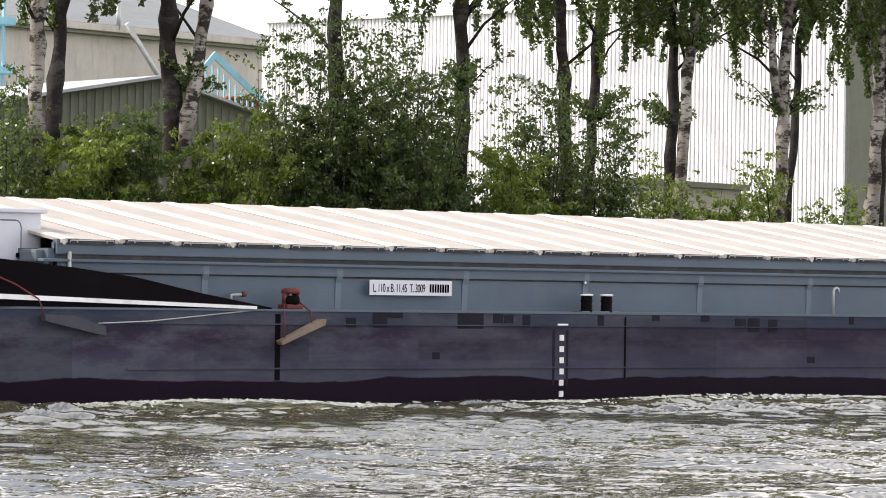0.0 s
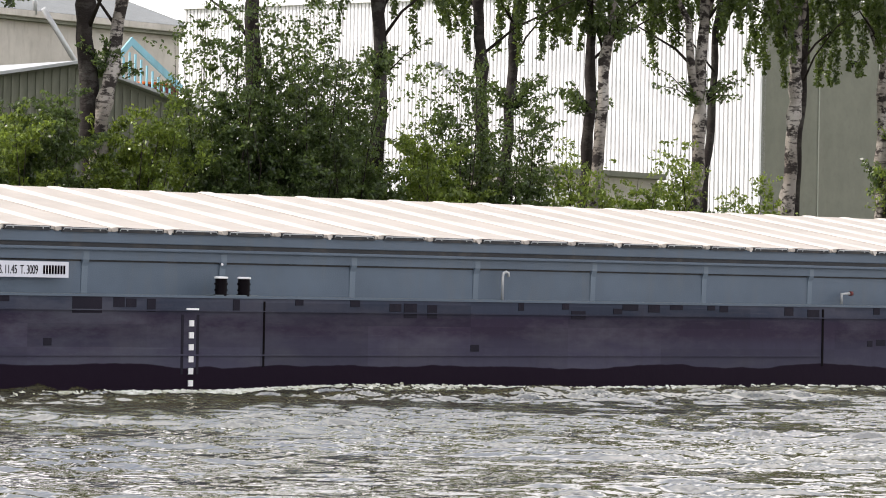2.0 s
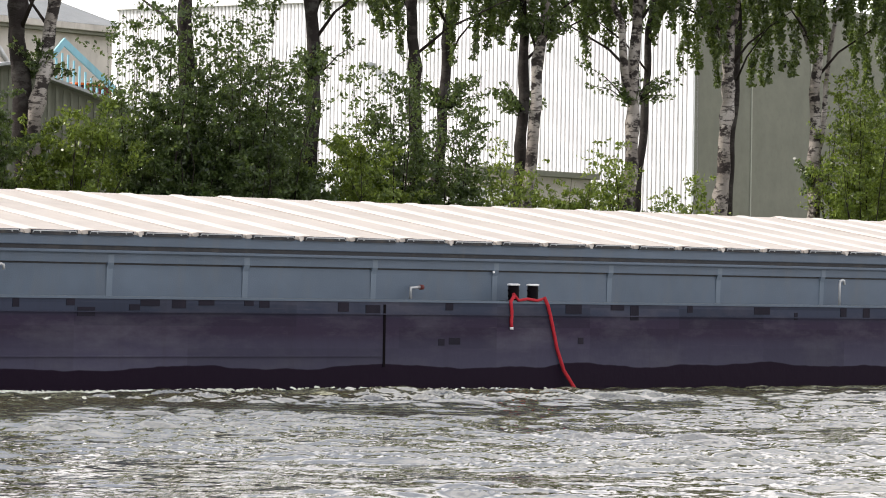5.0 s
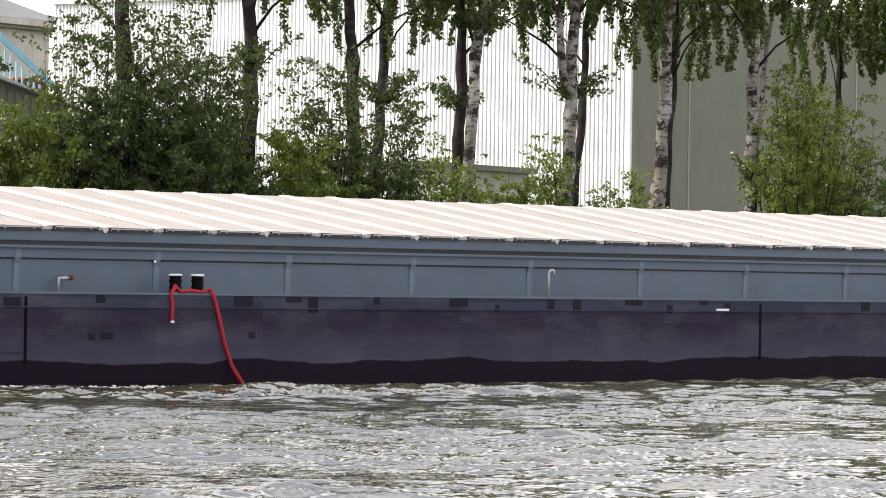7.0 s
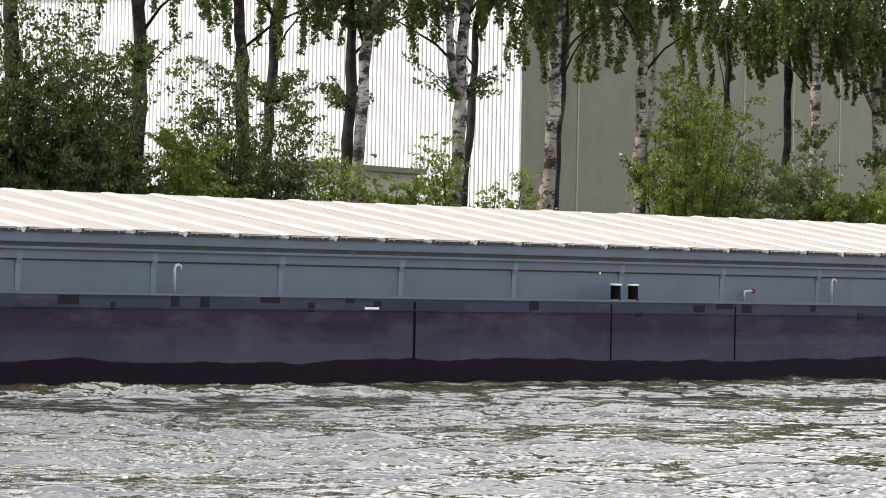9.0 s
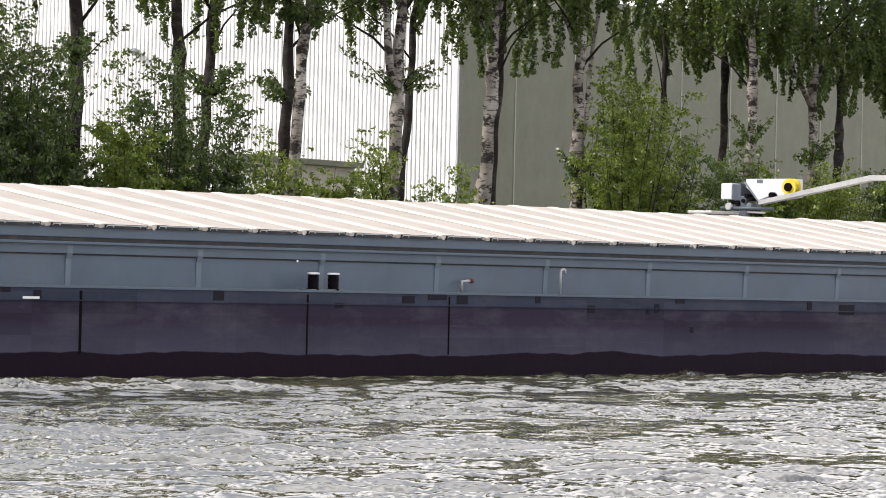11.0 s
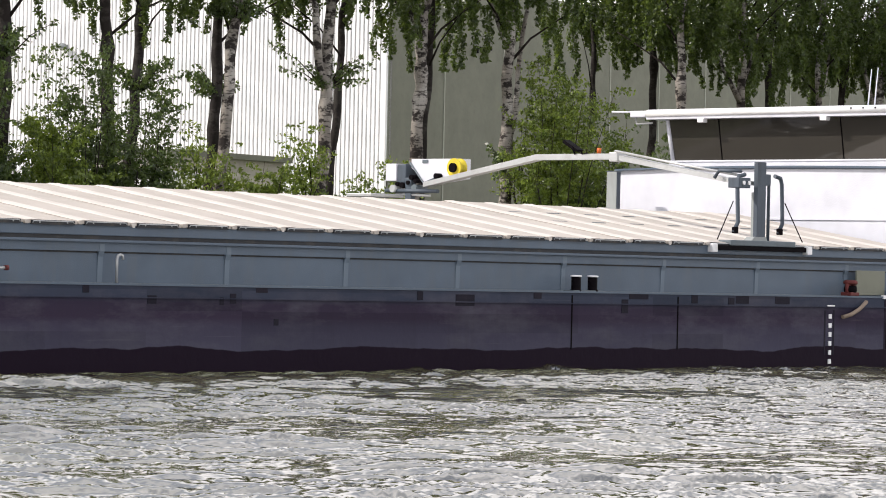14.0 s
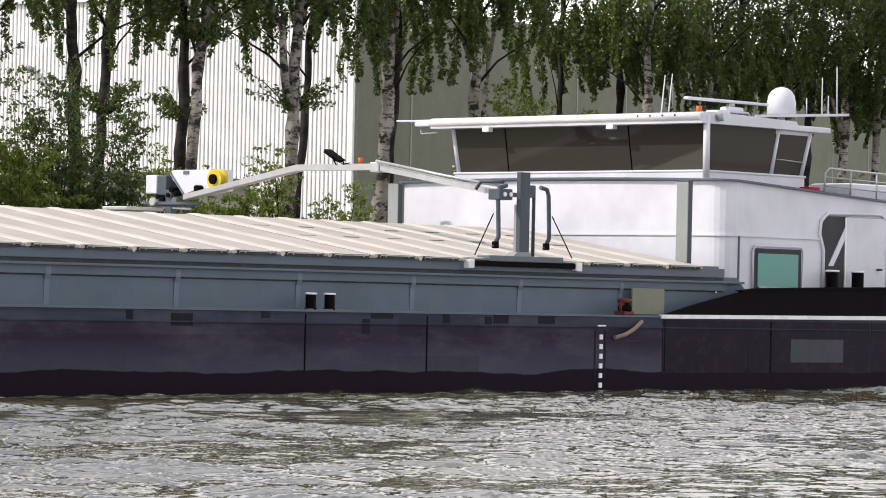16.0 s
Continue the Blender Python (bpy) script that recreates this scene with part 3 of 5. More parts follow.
# leafy side shoots on some trunks: height and reach
SPRIGS = {3: (4.2, 0.8), 5: (4.6, 1.2), 7: (4.0, 1.2), 9: (4.1, 1.3), 8: (6.2, 0.9), 10: (4.5, 2.1), 13: (2.2, 0.8), 17: (3.6, 0.9), 18: (3.2, 1.0)}
for i, (x, y, lean, r, dark, c, bend) in enumerate(TREES):
    make_tree(x * y / 72.0, y, lean, r, dark, c, 40 + i, FORKS.get(i, ()), bend, SPRIGS.get(i))


def make_bush(x, y, half, top, thin, material, seed, label):
    """A many-stemmed shrub; thin lowers the number of leaves towards the top."""
    rng = np.random.default_rng(seed)
    b = empty("shrub", pose(x, y, 2.7), label, "shrub", "shrubs on the bank")
    high = top - 2.7
    pts = []
    stems = max(7, int(half * 13))
    for s in range(stems):
        bm = bmesh.new()
        x0 = rng.uniform(-half, half) * 0.9
        reach = high * (1 - 0.62 * abs(x0 / half) ** 1.3) * rng.uniform(0.66, 1.05)
        x1, y1 = x0 + rng.normal() * 0.35, rng.normal() * 0.7
        tube(bm, [(x0 * 0.5, y1 * 0.4, 0), (x0 * 0.85, y1 * 0.8, reach * 0.5), (x1, y1, reach)], [0.022, 0.013, 0.004], 4)
        part("stem", bm, M_BARKD, b)
        for k in range(int(7 + reach * 4)):
            f = rng.random() ** 0.75
            c = np.array([x0 * (0.5 + 0.5 * f) + (x1 - x0) * f, y1 * f, reach * f])
            d = rng.normal(size=3) * np.array([1, 1, 0.25])
            d /= np.linalg.norm(d)
            d[2] += 0.45
            l = rng.uniform(0.35, 1.15) * (1.25 - 0.6 * f) * (1.15 if thin > 0.25 else 1.0)
            m = max(8, int(rng.uniform(26, 62) * (1 - thin * f) * (0.85 if thin > 0.25 else 1.3)))
            t = rng.random((m, 1)) ** 0.8
            bend = np.array([0.0, 0.0, -0.22]) * l * t * t
            pts.append(c + d * l * t + bend + rng.normal(size=(m, 3)) * (0.04 + 0.04 * (1 - t)))
    ob = share("crown", leaf_mesh("crown", np.concatenate(pts), 0.056, rng, material), b, (0, 0, 0))
    return b


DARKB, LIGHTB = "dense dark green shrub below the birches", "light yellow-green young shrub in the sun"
SHRUBS = [
    (44.9, 71.0, 1.0, 7.6, 0.3, 0), (46.9, 71.2, 1.4, 6.0, 0.1, 1), (48.5, 71.4, 1.5, 6.8, 0.1, 0), (51.2, 71.0, 1.5, 6.6, 0.2, 1), (53.7, 71.6, 1.7, 9.9, 0.4, 0),
    (54.6, 70.8, 2.0, 7.0, 0.1, 0), (56.3, 71.2, 2.0, 8.9, 0.4, 0), (58.0, 71.0, 1.5, 8.2, 0.4, 0), (57.0, 70.4, 2.4, 6.0, 0.1, 0), (60.8, 70.8, 1.5, 6.3, 0.1, 1), (61.9, 71.3, 1.25, 8.2, 0.4, 0),
    (63.9, 71.2, 1.25, 7.9, 0.4, 0), (64.2, 70.8, 1.1, 5.0, 0.2, 0), (66.0, 71.3, 0.4, 5.8, 0.5, 1), (68.2, 71.0, 0.6, 5.0, 0.2, 1), (69.8, 71.0, 0.4, 6.2, 0.4, 1),
    (71.9, 71.0, 0.5, 4.9, 0.5, 0), (73.6, 71.0, 0.5, 5.3, 0.3, 1), (81.3, 71.0, 2.4, 9.0, 0.35, 1), (83.3, 71.3, 1.6, 7.0, 0.3, 0), (86.6, 71.5, 1.6, 6.6, 0.3, 0),
    (88.9, 70.8, 1.8, 5.7, 0.2, 1), (91.4, 71.0, 1.6, 6.2, 0.3, 1), (94.5, 71.0, 1.8, 5.8, 0.3, 0), (98.0, 71.0, 2.0, 6.0, 0.3, 1), (102.0, 71.0, 2.0, 6.0, 0.3, 0)]
for i, (x, y, half, top, thin, k) in enumerate(SHRUBS):
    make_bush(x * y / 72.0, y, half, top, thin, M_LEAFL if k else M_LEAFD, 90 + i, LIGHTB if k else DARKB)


# ---------------------------------------------------------------- the barge
# Ship measures: X along the hull as it lies at the start, Y inboard from the near side, z above the water.
MID = Vector((76.0, 5.72, 0.0))
barge = empty("cargo_barge", pose(76.0, 51.72, 0), "long inland cargo barge with dark hull, grey coaming and cream hatches", "barge")


def ship(name, bm, material, label="", parent=None):
    return part(name, bm, material, parent or barge, label, -MID)


def ship_share(name, me, at, parent=None):
    return share(name, me, parent or barge, Vector(at) - MID)


def boxed(x0, x1, y0, y1, z0, z1, bevel=0.0):
    return box(bmesh.new(), x0, x1, y0, y1, z0, z1, bevel)


def make_hull():
    near = [(21.0, 5.72), (21.4, 4.0), (22.6, 2.3), (24.4, 1.0), (26.6, 0.3), (29.0, 0.04), (31.0, 0.0), (123.0, 0.0), (126.5, 0.25), (129.0, 1.0), (130.5, 2.4), (131.0, 4.2)]
    far = [(x, 11.44 - y) for x, y in reversed(near[1:])]
    bm = bmesh.new()
    prism(bm, near + far, -1.0, 1.545, "z")
    hull = ship("hull", bm, M_HULL, "dark scuffed hull with black boot top")
    bm = bmesh.new()
    prism(bm, [(x, y - 0.02 if y < 5.7 else y + 0.02) for x, y in near + far], 1.545, 1.58, "z")
    ship("gunwale", bm, M_GREY, "grey gunwale edge")
    # butt straps between the hull plates
    for x, wide in ((33.95, 0.10), (41.57, 0.035), (54.96, 0.05), (72.45, 0.05), (77.72, 0.03), (81.36, 0.03), (96.5, 0.03), (99.8, 0.03), (107.0, 0.03), (110.6, 0.05)):
        ship("seam", boxed(x - wide / 2, x + wide / 2, -0.012, 0.02, 0.42, 1.5), M_BLACK, "", hull)
    ship("rubbing_strake", boxed(31, 123, -0.035, 0.01, 1.325, 1.345), M_HULL, "", hull)
    ship("rubbing_strake", boxed(31, 54.9, -0.025, 0.01, 0.60, 0.625), M_HULL, "", hull)
    # dark scuppers and worn patches under the gunwale
    fore = ((35.35, 0.21, 1.45, 0.16), (35.91, 0.31, 1.54, 0.25), (36.22, 0.33, 1.54, 0.09), (37.74, 0.57, 1.54, 0.26), (38.53, 0.22, 1.54, 0.16), (38.78, 0.2, 1.52, 0.14),
            (39.19, 0.17, 1.52, 0.21), (40.92, 0.14, 1.53, 0.2), (42.22, 0.17, 1.54, 0.1), (43.4, 0.21, 1.54, 0.11), (44.26, 0.26, 1.49, 0.13), (44.58, 0.29, 1.5, 0.25),
            (45.1, 0.22, 1.48, 0.23), (47.2, 0.13, 1.54, 0.14), (48.24, 0.17, 1.54, 0.11), (48.46, 0.35, 1.41, 0.15), (49.49, 0.22, 1.46, 0.1), (49.72, 0.39, 1.54, 0.11))
    middle = ((50.36, 0.29, 1.54, 0.14), (50.91, 0.33, 1.54, 0.09), (51.87, 0.2, 1.54, 0.09), (52.19, 0.22, 1.54, 0.12), (53.91, 0.24, 1.53, 0.16), (54.53, 0.33, 1.49, 0.18),
              (56.37, 0.18, 1.54, 0.13), (59.28, 0.4, 1.54, 0.17), (60.42, 0.34, 1.54, 0.1), (60.92, 0.22, 1.53, 0.27), (62.42, 0.14, 1.54, 0.13), (64.23, 0.44, 1.53, 0.14),
              (65.35, 0.1, 1.43, 0.14), (66.67, 0.18, 1.53, 0.17), (67.33, 0.2, 1.53, 0.19), (68.71, 0.44, 1.54, 0.1), (69.83, 0.15, 1.46, 0.17), (70.73, 0.21, 1.54, 0.08))
    after = ((71.43, 0.17, 1.5, 0.15), (75.45, 0.25, 1.54, 0.17), (78.41, 0.2, 1.36, 0.1), (80.11, 0.33, 1.51, 0.14), (80.79, 0.5, 1.54, 0.1), (81.56, 0.3, 1.53, 0.16),
             (83.72, 0.15, 1.54, 0.13), (85.22, 0.21, 1.38, 0.15), (86.95, 0.1, 1.36, 0.14), (87.2, 0.15, 1.43, 0.18), (87.84, 0.29, 1.54, 0.09), (92.05, 0.16, 1.53, 0.17),
             (93.12, 0.53, 1.48, 0.22), (95.36, 0.23, 1.54, 0.12), (98.02, 0.2, 1.43, 0.28), (98.25, 0.6, 1.54, 0.1), (100.24, 0.2, 1.54, 0.17), (101.45, 0.2, 1.5, 0.14), (101.7, 0.44, 1.54, 0.16), (103.03, 0.5, 1.53, 0.15))
    for k, (x, wide, z, high) in enumerate(fore + middle + after):
        ship("scupper", boxed(x, x + wide, -0.008 - 0.0002 * (k % 9), 0.02, z - high, z, 0.004), M_PATCH, "", hull)
    for x, wide, z in ((56.21, 0.15, 0.91), (56.46, 0.27, 0.93), (59.6, 0.14, 0.94), (46.1, 0.2, 0.80), (37.2, 0.16, 0.88), (88.3, 0.12, 0.98)):
        ship("worn_patch", boxed(x, x + wide, -0.006, 0.02, z - 0.12, z, 0.004), M_PATCH, "", hull)
    ship("paint_mark", boxed(71.2, 71.55, -0.01, 0.02, 1.35, 1.39), M_STRIP, "", hull)
    for x0, x1 in ((106.93, 110.57), (110.63, 114.2), (114.24, 122.8)):
        ship("stern_plate", boxed(x0, x1, -0.009, 0.02, 0.40, 1.50, 0.003), M_STERN, "glossy black stern plating", hull)
    ship("grey_plate", boxed(111.3, 113.2, -0.014, 0.02, 0.62, 1.12, 0.003), M_PLATE, "", hull)
    ship("scuff_strip", boxed(109.8, 109.95, -0.014, 0.02, 0.42, 1.1), M_PATCH, "", hull)
    # draught scales
    for x, low in ((40.08, 0.1), (104.96, 0.1)):
        for dx in (-0.2, 0.11):
            ship("scuff_strip", boxed(x + dx, x + dx + 0.05, -0.006, 0.02, 0.3, 1.27), M_PATCH, "", hull)
        ship("draught_bar", boxed(x - 0.11, x + 0.13, -0.03, 0.02, 1.335, 1.375), M_STRIP, "", hull)
        for k in range(6):
            ship("draught_mark", boxed(x - 0.045, x + 0.045, -0.022, 0.02, 1.08 - k * 0.195, 1.18 - k * 0.195), M_STRIP, "", hull)


def make_bulwarks():
    """Black raised bulwarks with a white strip, fore and aft, on both sides."""
    fore = [(22.5, 3.0), (25.5, 2.6), (28.6, 2.32), (30.0, 2.20), (31.2, 2.06), (32.4, 1.83), (33.85, 1.60), (33.85, 1.58), (22.5, 1.58)]
    aft = [(106.85, 1.57), (108.2, 1.86), (109.6, 2.12), (110.3, 2.17), (112, 2.21), (122, 2.40), (122, 1.57)]
    for a, b, near in ((0.02, 0.09, True), (11.35, 11.42, False)):
        f = ship("fore_bulwark", prism(bmesh.new(), [p for p in fore if p[0] > 26] + [(27.5, 1.58), (27.5, 2.4)], a, b), M_BLACK, "black bow bulwark")
        g = ship("aft_bulwark", prism(bmesh.new(), aft, a, b), M_BLACK, "black stern bulwark")
        y0, y1 = (-0.045, 0.03) if near else (11.41, 11.485)
        ship("white_strip", prism(bmesh.new(), [(27.0, 1.72), (28.6, 1.695), (33.5, 1.575), (33.5, 1.625), (28.6, 1.775), (27.0, 1.80)], y0, y1), M_STRIP, "white strip", f)
        ship("white_strip", prism(bmesh.new(), [(106.85, 1.525), (122, 1.615), (122, 1.70), (106.85, 1.605)], y0, y1), M_STRIP, "white strip", g)
    ship("bulwark_rail", prism(bmesh.new(), [(109.6, 2.12), (110.3, 2.17), (112, 2.21), (122, 2.40), (122, 2.44), (112, 2.25), (110.2, 2.21), (109.5, 2.15)], -0.03, 0.14), M_BLACK)
    # deck plates fore and aft
    ship("side_deck", boxed(29.5, 123, 0.1, 0.7, 1.575, 1.585), M_GREYD)
    ship("side_deck", boxed(29.5, 123, 10.74, 11.34, 1.575, 1.585), M_GREYD)


def make_coaming():
    x0, x1 = 30.0, 109.6
    for side in (1, -1):
        def yy(v):
            return v if side == 1 else 11.44 - v

        def bx(a, b, y0, y1, z0, z1, bevel=0.0):
            return boxed(a, b, min(yy(y0), yy(y1)), max(yy(y0), yy(y1)), z0, z1, bevel)
        c = ship("coaming", bx(x0, x1, 0.545, 0.66, 1.58, 2.60), M_GREY, "blue-grey painted hold coaming")
        ship("top_rail", bx(x0, x1, 0.50, 0.60, 2.405, 2.60, 0.015), M_GREY, "", c)
        # near-black strip: shade of the recess below the rail, as colour
        ship("shade_line", bx(x0, x1, 0.53, 0.546, 2.34, 2.405), M_DARK, "", c)
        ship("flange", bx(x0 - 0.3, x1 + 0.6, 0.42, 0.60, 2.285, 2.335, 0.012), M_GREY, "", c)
        # near-black strip paints the apron's shadow line
        ship("shade_line", bx(x0, x1, 0.541, 0.60, 2.10, 2.13), M_DARK, "", c)
        ship("apron", bx(x0, x1, 0.49, 0.60, 2.13, 2.285), M_GREY, "", c)
        me = None
        for k in range(27):
            x = 32.80 + 2.717 * (k - 1) + 0.00865 * (k - 1) ** 2
            if me is None:
                b2 = bmesh.new()
                prism(b2, [(0.54, -0.0), (0.60, 0.0), (0.60, 0.685), (0.487, 0.685), (0.487, 0.55), (0.525, 0.45)] if side == 1 else
                      [(10.90, 0.0), (10.84, 0.0), (10.84, 0.685), (10.953, 0.685), (10.953, 0.55), (10.915, 0.45)], 0, 0.12, "x")
                me = mesh_of("stiffener", b2, M_GREYL)
            if x0 <= x < x1:
                share("stiffener", me, c, Vector((x, 0, 1.58)) - MID)
    # sloping end plates and hold ends
    ship("coaming_end", prism(bmesh.new(), [(109.6, 1.58), (111.0, 1.58), (110.1, 2.42), (109.6, 2.42)], 0.55, 0.62), M_GREY)
    ship("coaming_end", boxed(29.9, 30.0, 0.6, 10.84, 1.58, 2.5), M_GREY)
    ship("coaming_end", boxed(109.6, 109.7, 0.6, 10.84, 1.58, 2.45), M_GREY)


def make_hatches():
    """Pitched hatch covers side by side over the hold, each with a raised rib, its sunlight painted in."""
    pitch, ridge_y, z0, z1 = 1.13, 5.72, 2.66, 3.43
    prof = [(0.01, 0.0), (0.08, 0.017), (0.29, 0.018), (0.42, 0.0), (1.12, 0.0)]
    bm = bmesh.new()
    rows = []
    for y, z in ((0.48, z0 - 0.015), (ridge_y, z1), (10.96, z0 - 0.015)):
        rows.append([bm.verts.new((px, y, z + pz)) for px, pz in prof])
    low = [[bm.verts.new((px, y, z - 0.05)) for px in (0.02, 1.11)] for y, z in ((0.48, z0 - 0.015), (ridge_y, z1), (10.96, z0 - 0.015))]
    for r, q in zip(rows, rows[1:]):
        for k in range(len(prof) - 1):
            # rising face and rib top get paler cream: sunlight put into the colour
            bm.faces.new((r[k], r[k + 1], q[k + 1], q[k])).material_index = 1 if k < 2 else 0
    for k, y in ((0, 0), (2, 2)):
        bm.faces.new([*rows[k], low[k][1], low[k][0]])
    for k in (0, 1):
        bm.faces.new((rows[k][0], rows[k + 1][0], low[k + 1][0], low[k][0]))
        bm.faces.new((rows[k][-1], rows[k + 1][-1], low[k + 1][1], low[k][1]))
        bm.faces.new((low[k][0], low[k][1], low[k + 1][1], low[k + 1][0]))
    bmesh.ops.recalc_face_normals(bm, faces=bm.faces[:])
    me = mesh_of("hatch_cover", bm, M_HATCH)
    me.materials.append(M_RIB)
    # grab bar over a dark box painting the slot's shade; foot per joint
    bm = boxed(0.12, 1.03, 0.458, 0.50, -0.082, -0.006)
    slot = mesh_of("edge_slot_shade", bm, M_DARK)
    bm = tube(bmesh.new(), [(0.14, 0.45, -0.06), (0.16, 0.45, -0.028), (0.99, 0.45, -0.028), (1.01, 0.45, -0.06)], 0.009, 6)
    for x in (0.28, 0.86):
        box(bm, x, x + 0.02, 0.447, 0.46, -0.06, -0.035)
    bar = mesh_of("grab_bar", bm, M_STEEL)
    bm = boxed(-0.02, 0.06, 0.445, 0.54, -0.07, 0.0, 0.012)
    foot = mesh_of("foot", bm, M_HATCH)
    bm = prism(bmesh.new(), [(-0.03, -0.02), (0.07, -0.02), (0.04, -0.09), (0.0, -0.09)], 0.437, 0.447)
    lip = mesh_of("drip_lip", bm, M_RIB)
    rng = random.Random(8)

    def joint(k):
        u = 0.401 * k - 1.03
        return 32.86 + 2.717 * u + 0.00865 * u * u
    for k in range(67):
        c = ship_share("hatch_cover", me, (joint(k), 0, rng.uniform(-0.008, 0.008)))
        c.scale = ((joint(k + 1) - joint(k)) / pitch, 1, 1)
        share("edge_slot_shade", slot, c, (0, 0, 2.655))
        share("grab_bar", bar, c, (0, 0, 2.66))
        share("foot", foot, c, (0, 0, 2.655))
        if k % 3 == 0:
            share("drip_lip", lip, c, (0, 0, 2.655))
    # short dark dashes on the last covers
    for k in range(59, 66):
        for y in (3.0, 4.3):
            z = z0 - 0.015 + (y - 0.48) / 5.24 * (z1 - z0 + 0.015)
            b2 = bmesh.new()
            prism(b2, [(y, z + 0.004), (y + 0.06, z + 0.013), (y + 0.06, z + 0.020), (y, z + 0.011)], joint(k) + 0.55, joint(k) + 0.95, "x")
            ship("dark_dash", b2, M_GREYD)
    ship("hatch_rail", boxed(30.0, 109.4, 0.51, 0.62, 2.59, 2.648), M_GREYD)
    ship("hatch_rail", boxed(30.0, 109.4, 10.82, 10.91, 2.60, 2.648), M_GREYD)


def bollard_meshes():
    bm = tube(bmesh.new(), [(0, 0, 0), (0, 0, 0.03), (0, 0, 0.031), (0, 0, 0.29)], [0.125, 0.125, 0.098, 0.098], 16)
    tube(bm, [(-0.13, 0, 0.2), (0.13, 0, 0.2)], 0.018, 6)
    tube(bm, [(-0.13, 0, 0.1), (0.13, 0, 0.1)], 0.014, 6)
    post = mesh_of("post", bm, M_BLACK)
    bm = tube(bmesh.new(), [(0, 0, 0.285), (0, 0, 0.30), (0, 0, 0.315), (0, 0, 0.322)], [0.112, 0.118, 0.112, 0.08], 16)
    return post, mesh_of("cap", bm, M_STRIP)


def make_bollards():
    post, cap = bollard_meshes()
    for x, z, gap in ((40.76, 1.58, 0.47), (58.1, 1.58, 0.47), (77.96, 1.58, 0.5), (96.75, 1.58, 0.5), (113.3, 2.24, 0.95)):
        y = 0.12 if z < 2 else 0.4
        base = ship("bollard", boxed(x - 0.2, x + gap + 0.2, y - 0.12, y + 0.16, z - 0.01, z + 0.02, 0.006), M_GREYD, "pair of black mooring bollards")
        for dx in (0, gap):
            for nm, me in (("post", post), ("cap", cap)):
                ob = share(nm, me, base, Vector((x + dx, y, z)) - MID)
                ob.scale = (1.4, 1.4, 1.3) if z > 2 else (1, 1, 1)
        if z > 2:
            for dx in (0, gap):
                ship("stand", boxed(x + dx - 0.12, x + dx + 0.12, y - 0.12, y + 0.12, 1.58, z), M_BLACK, "", base)


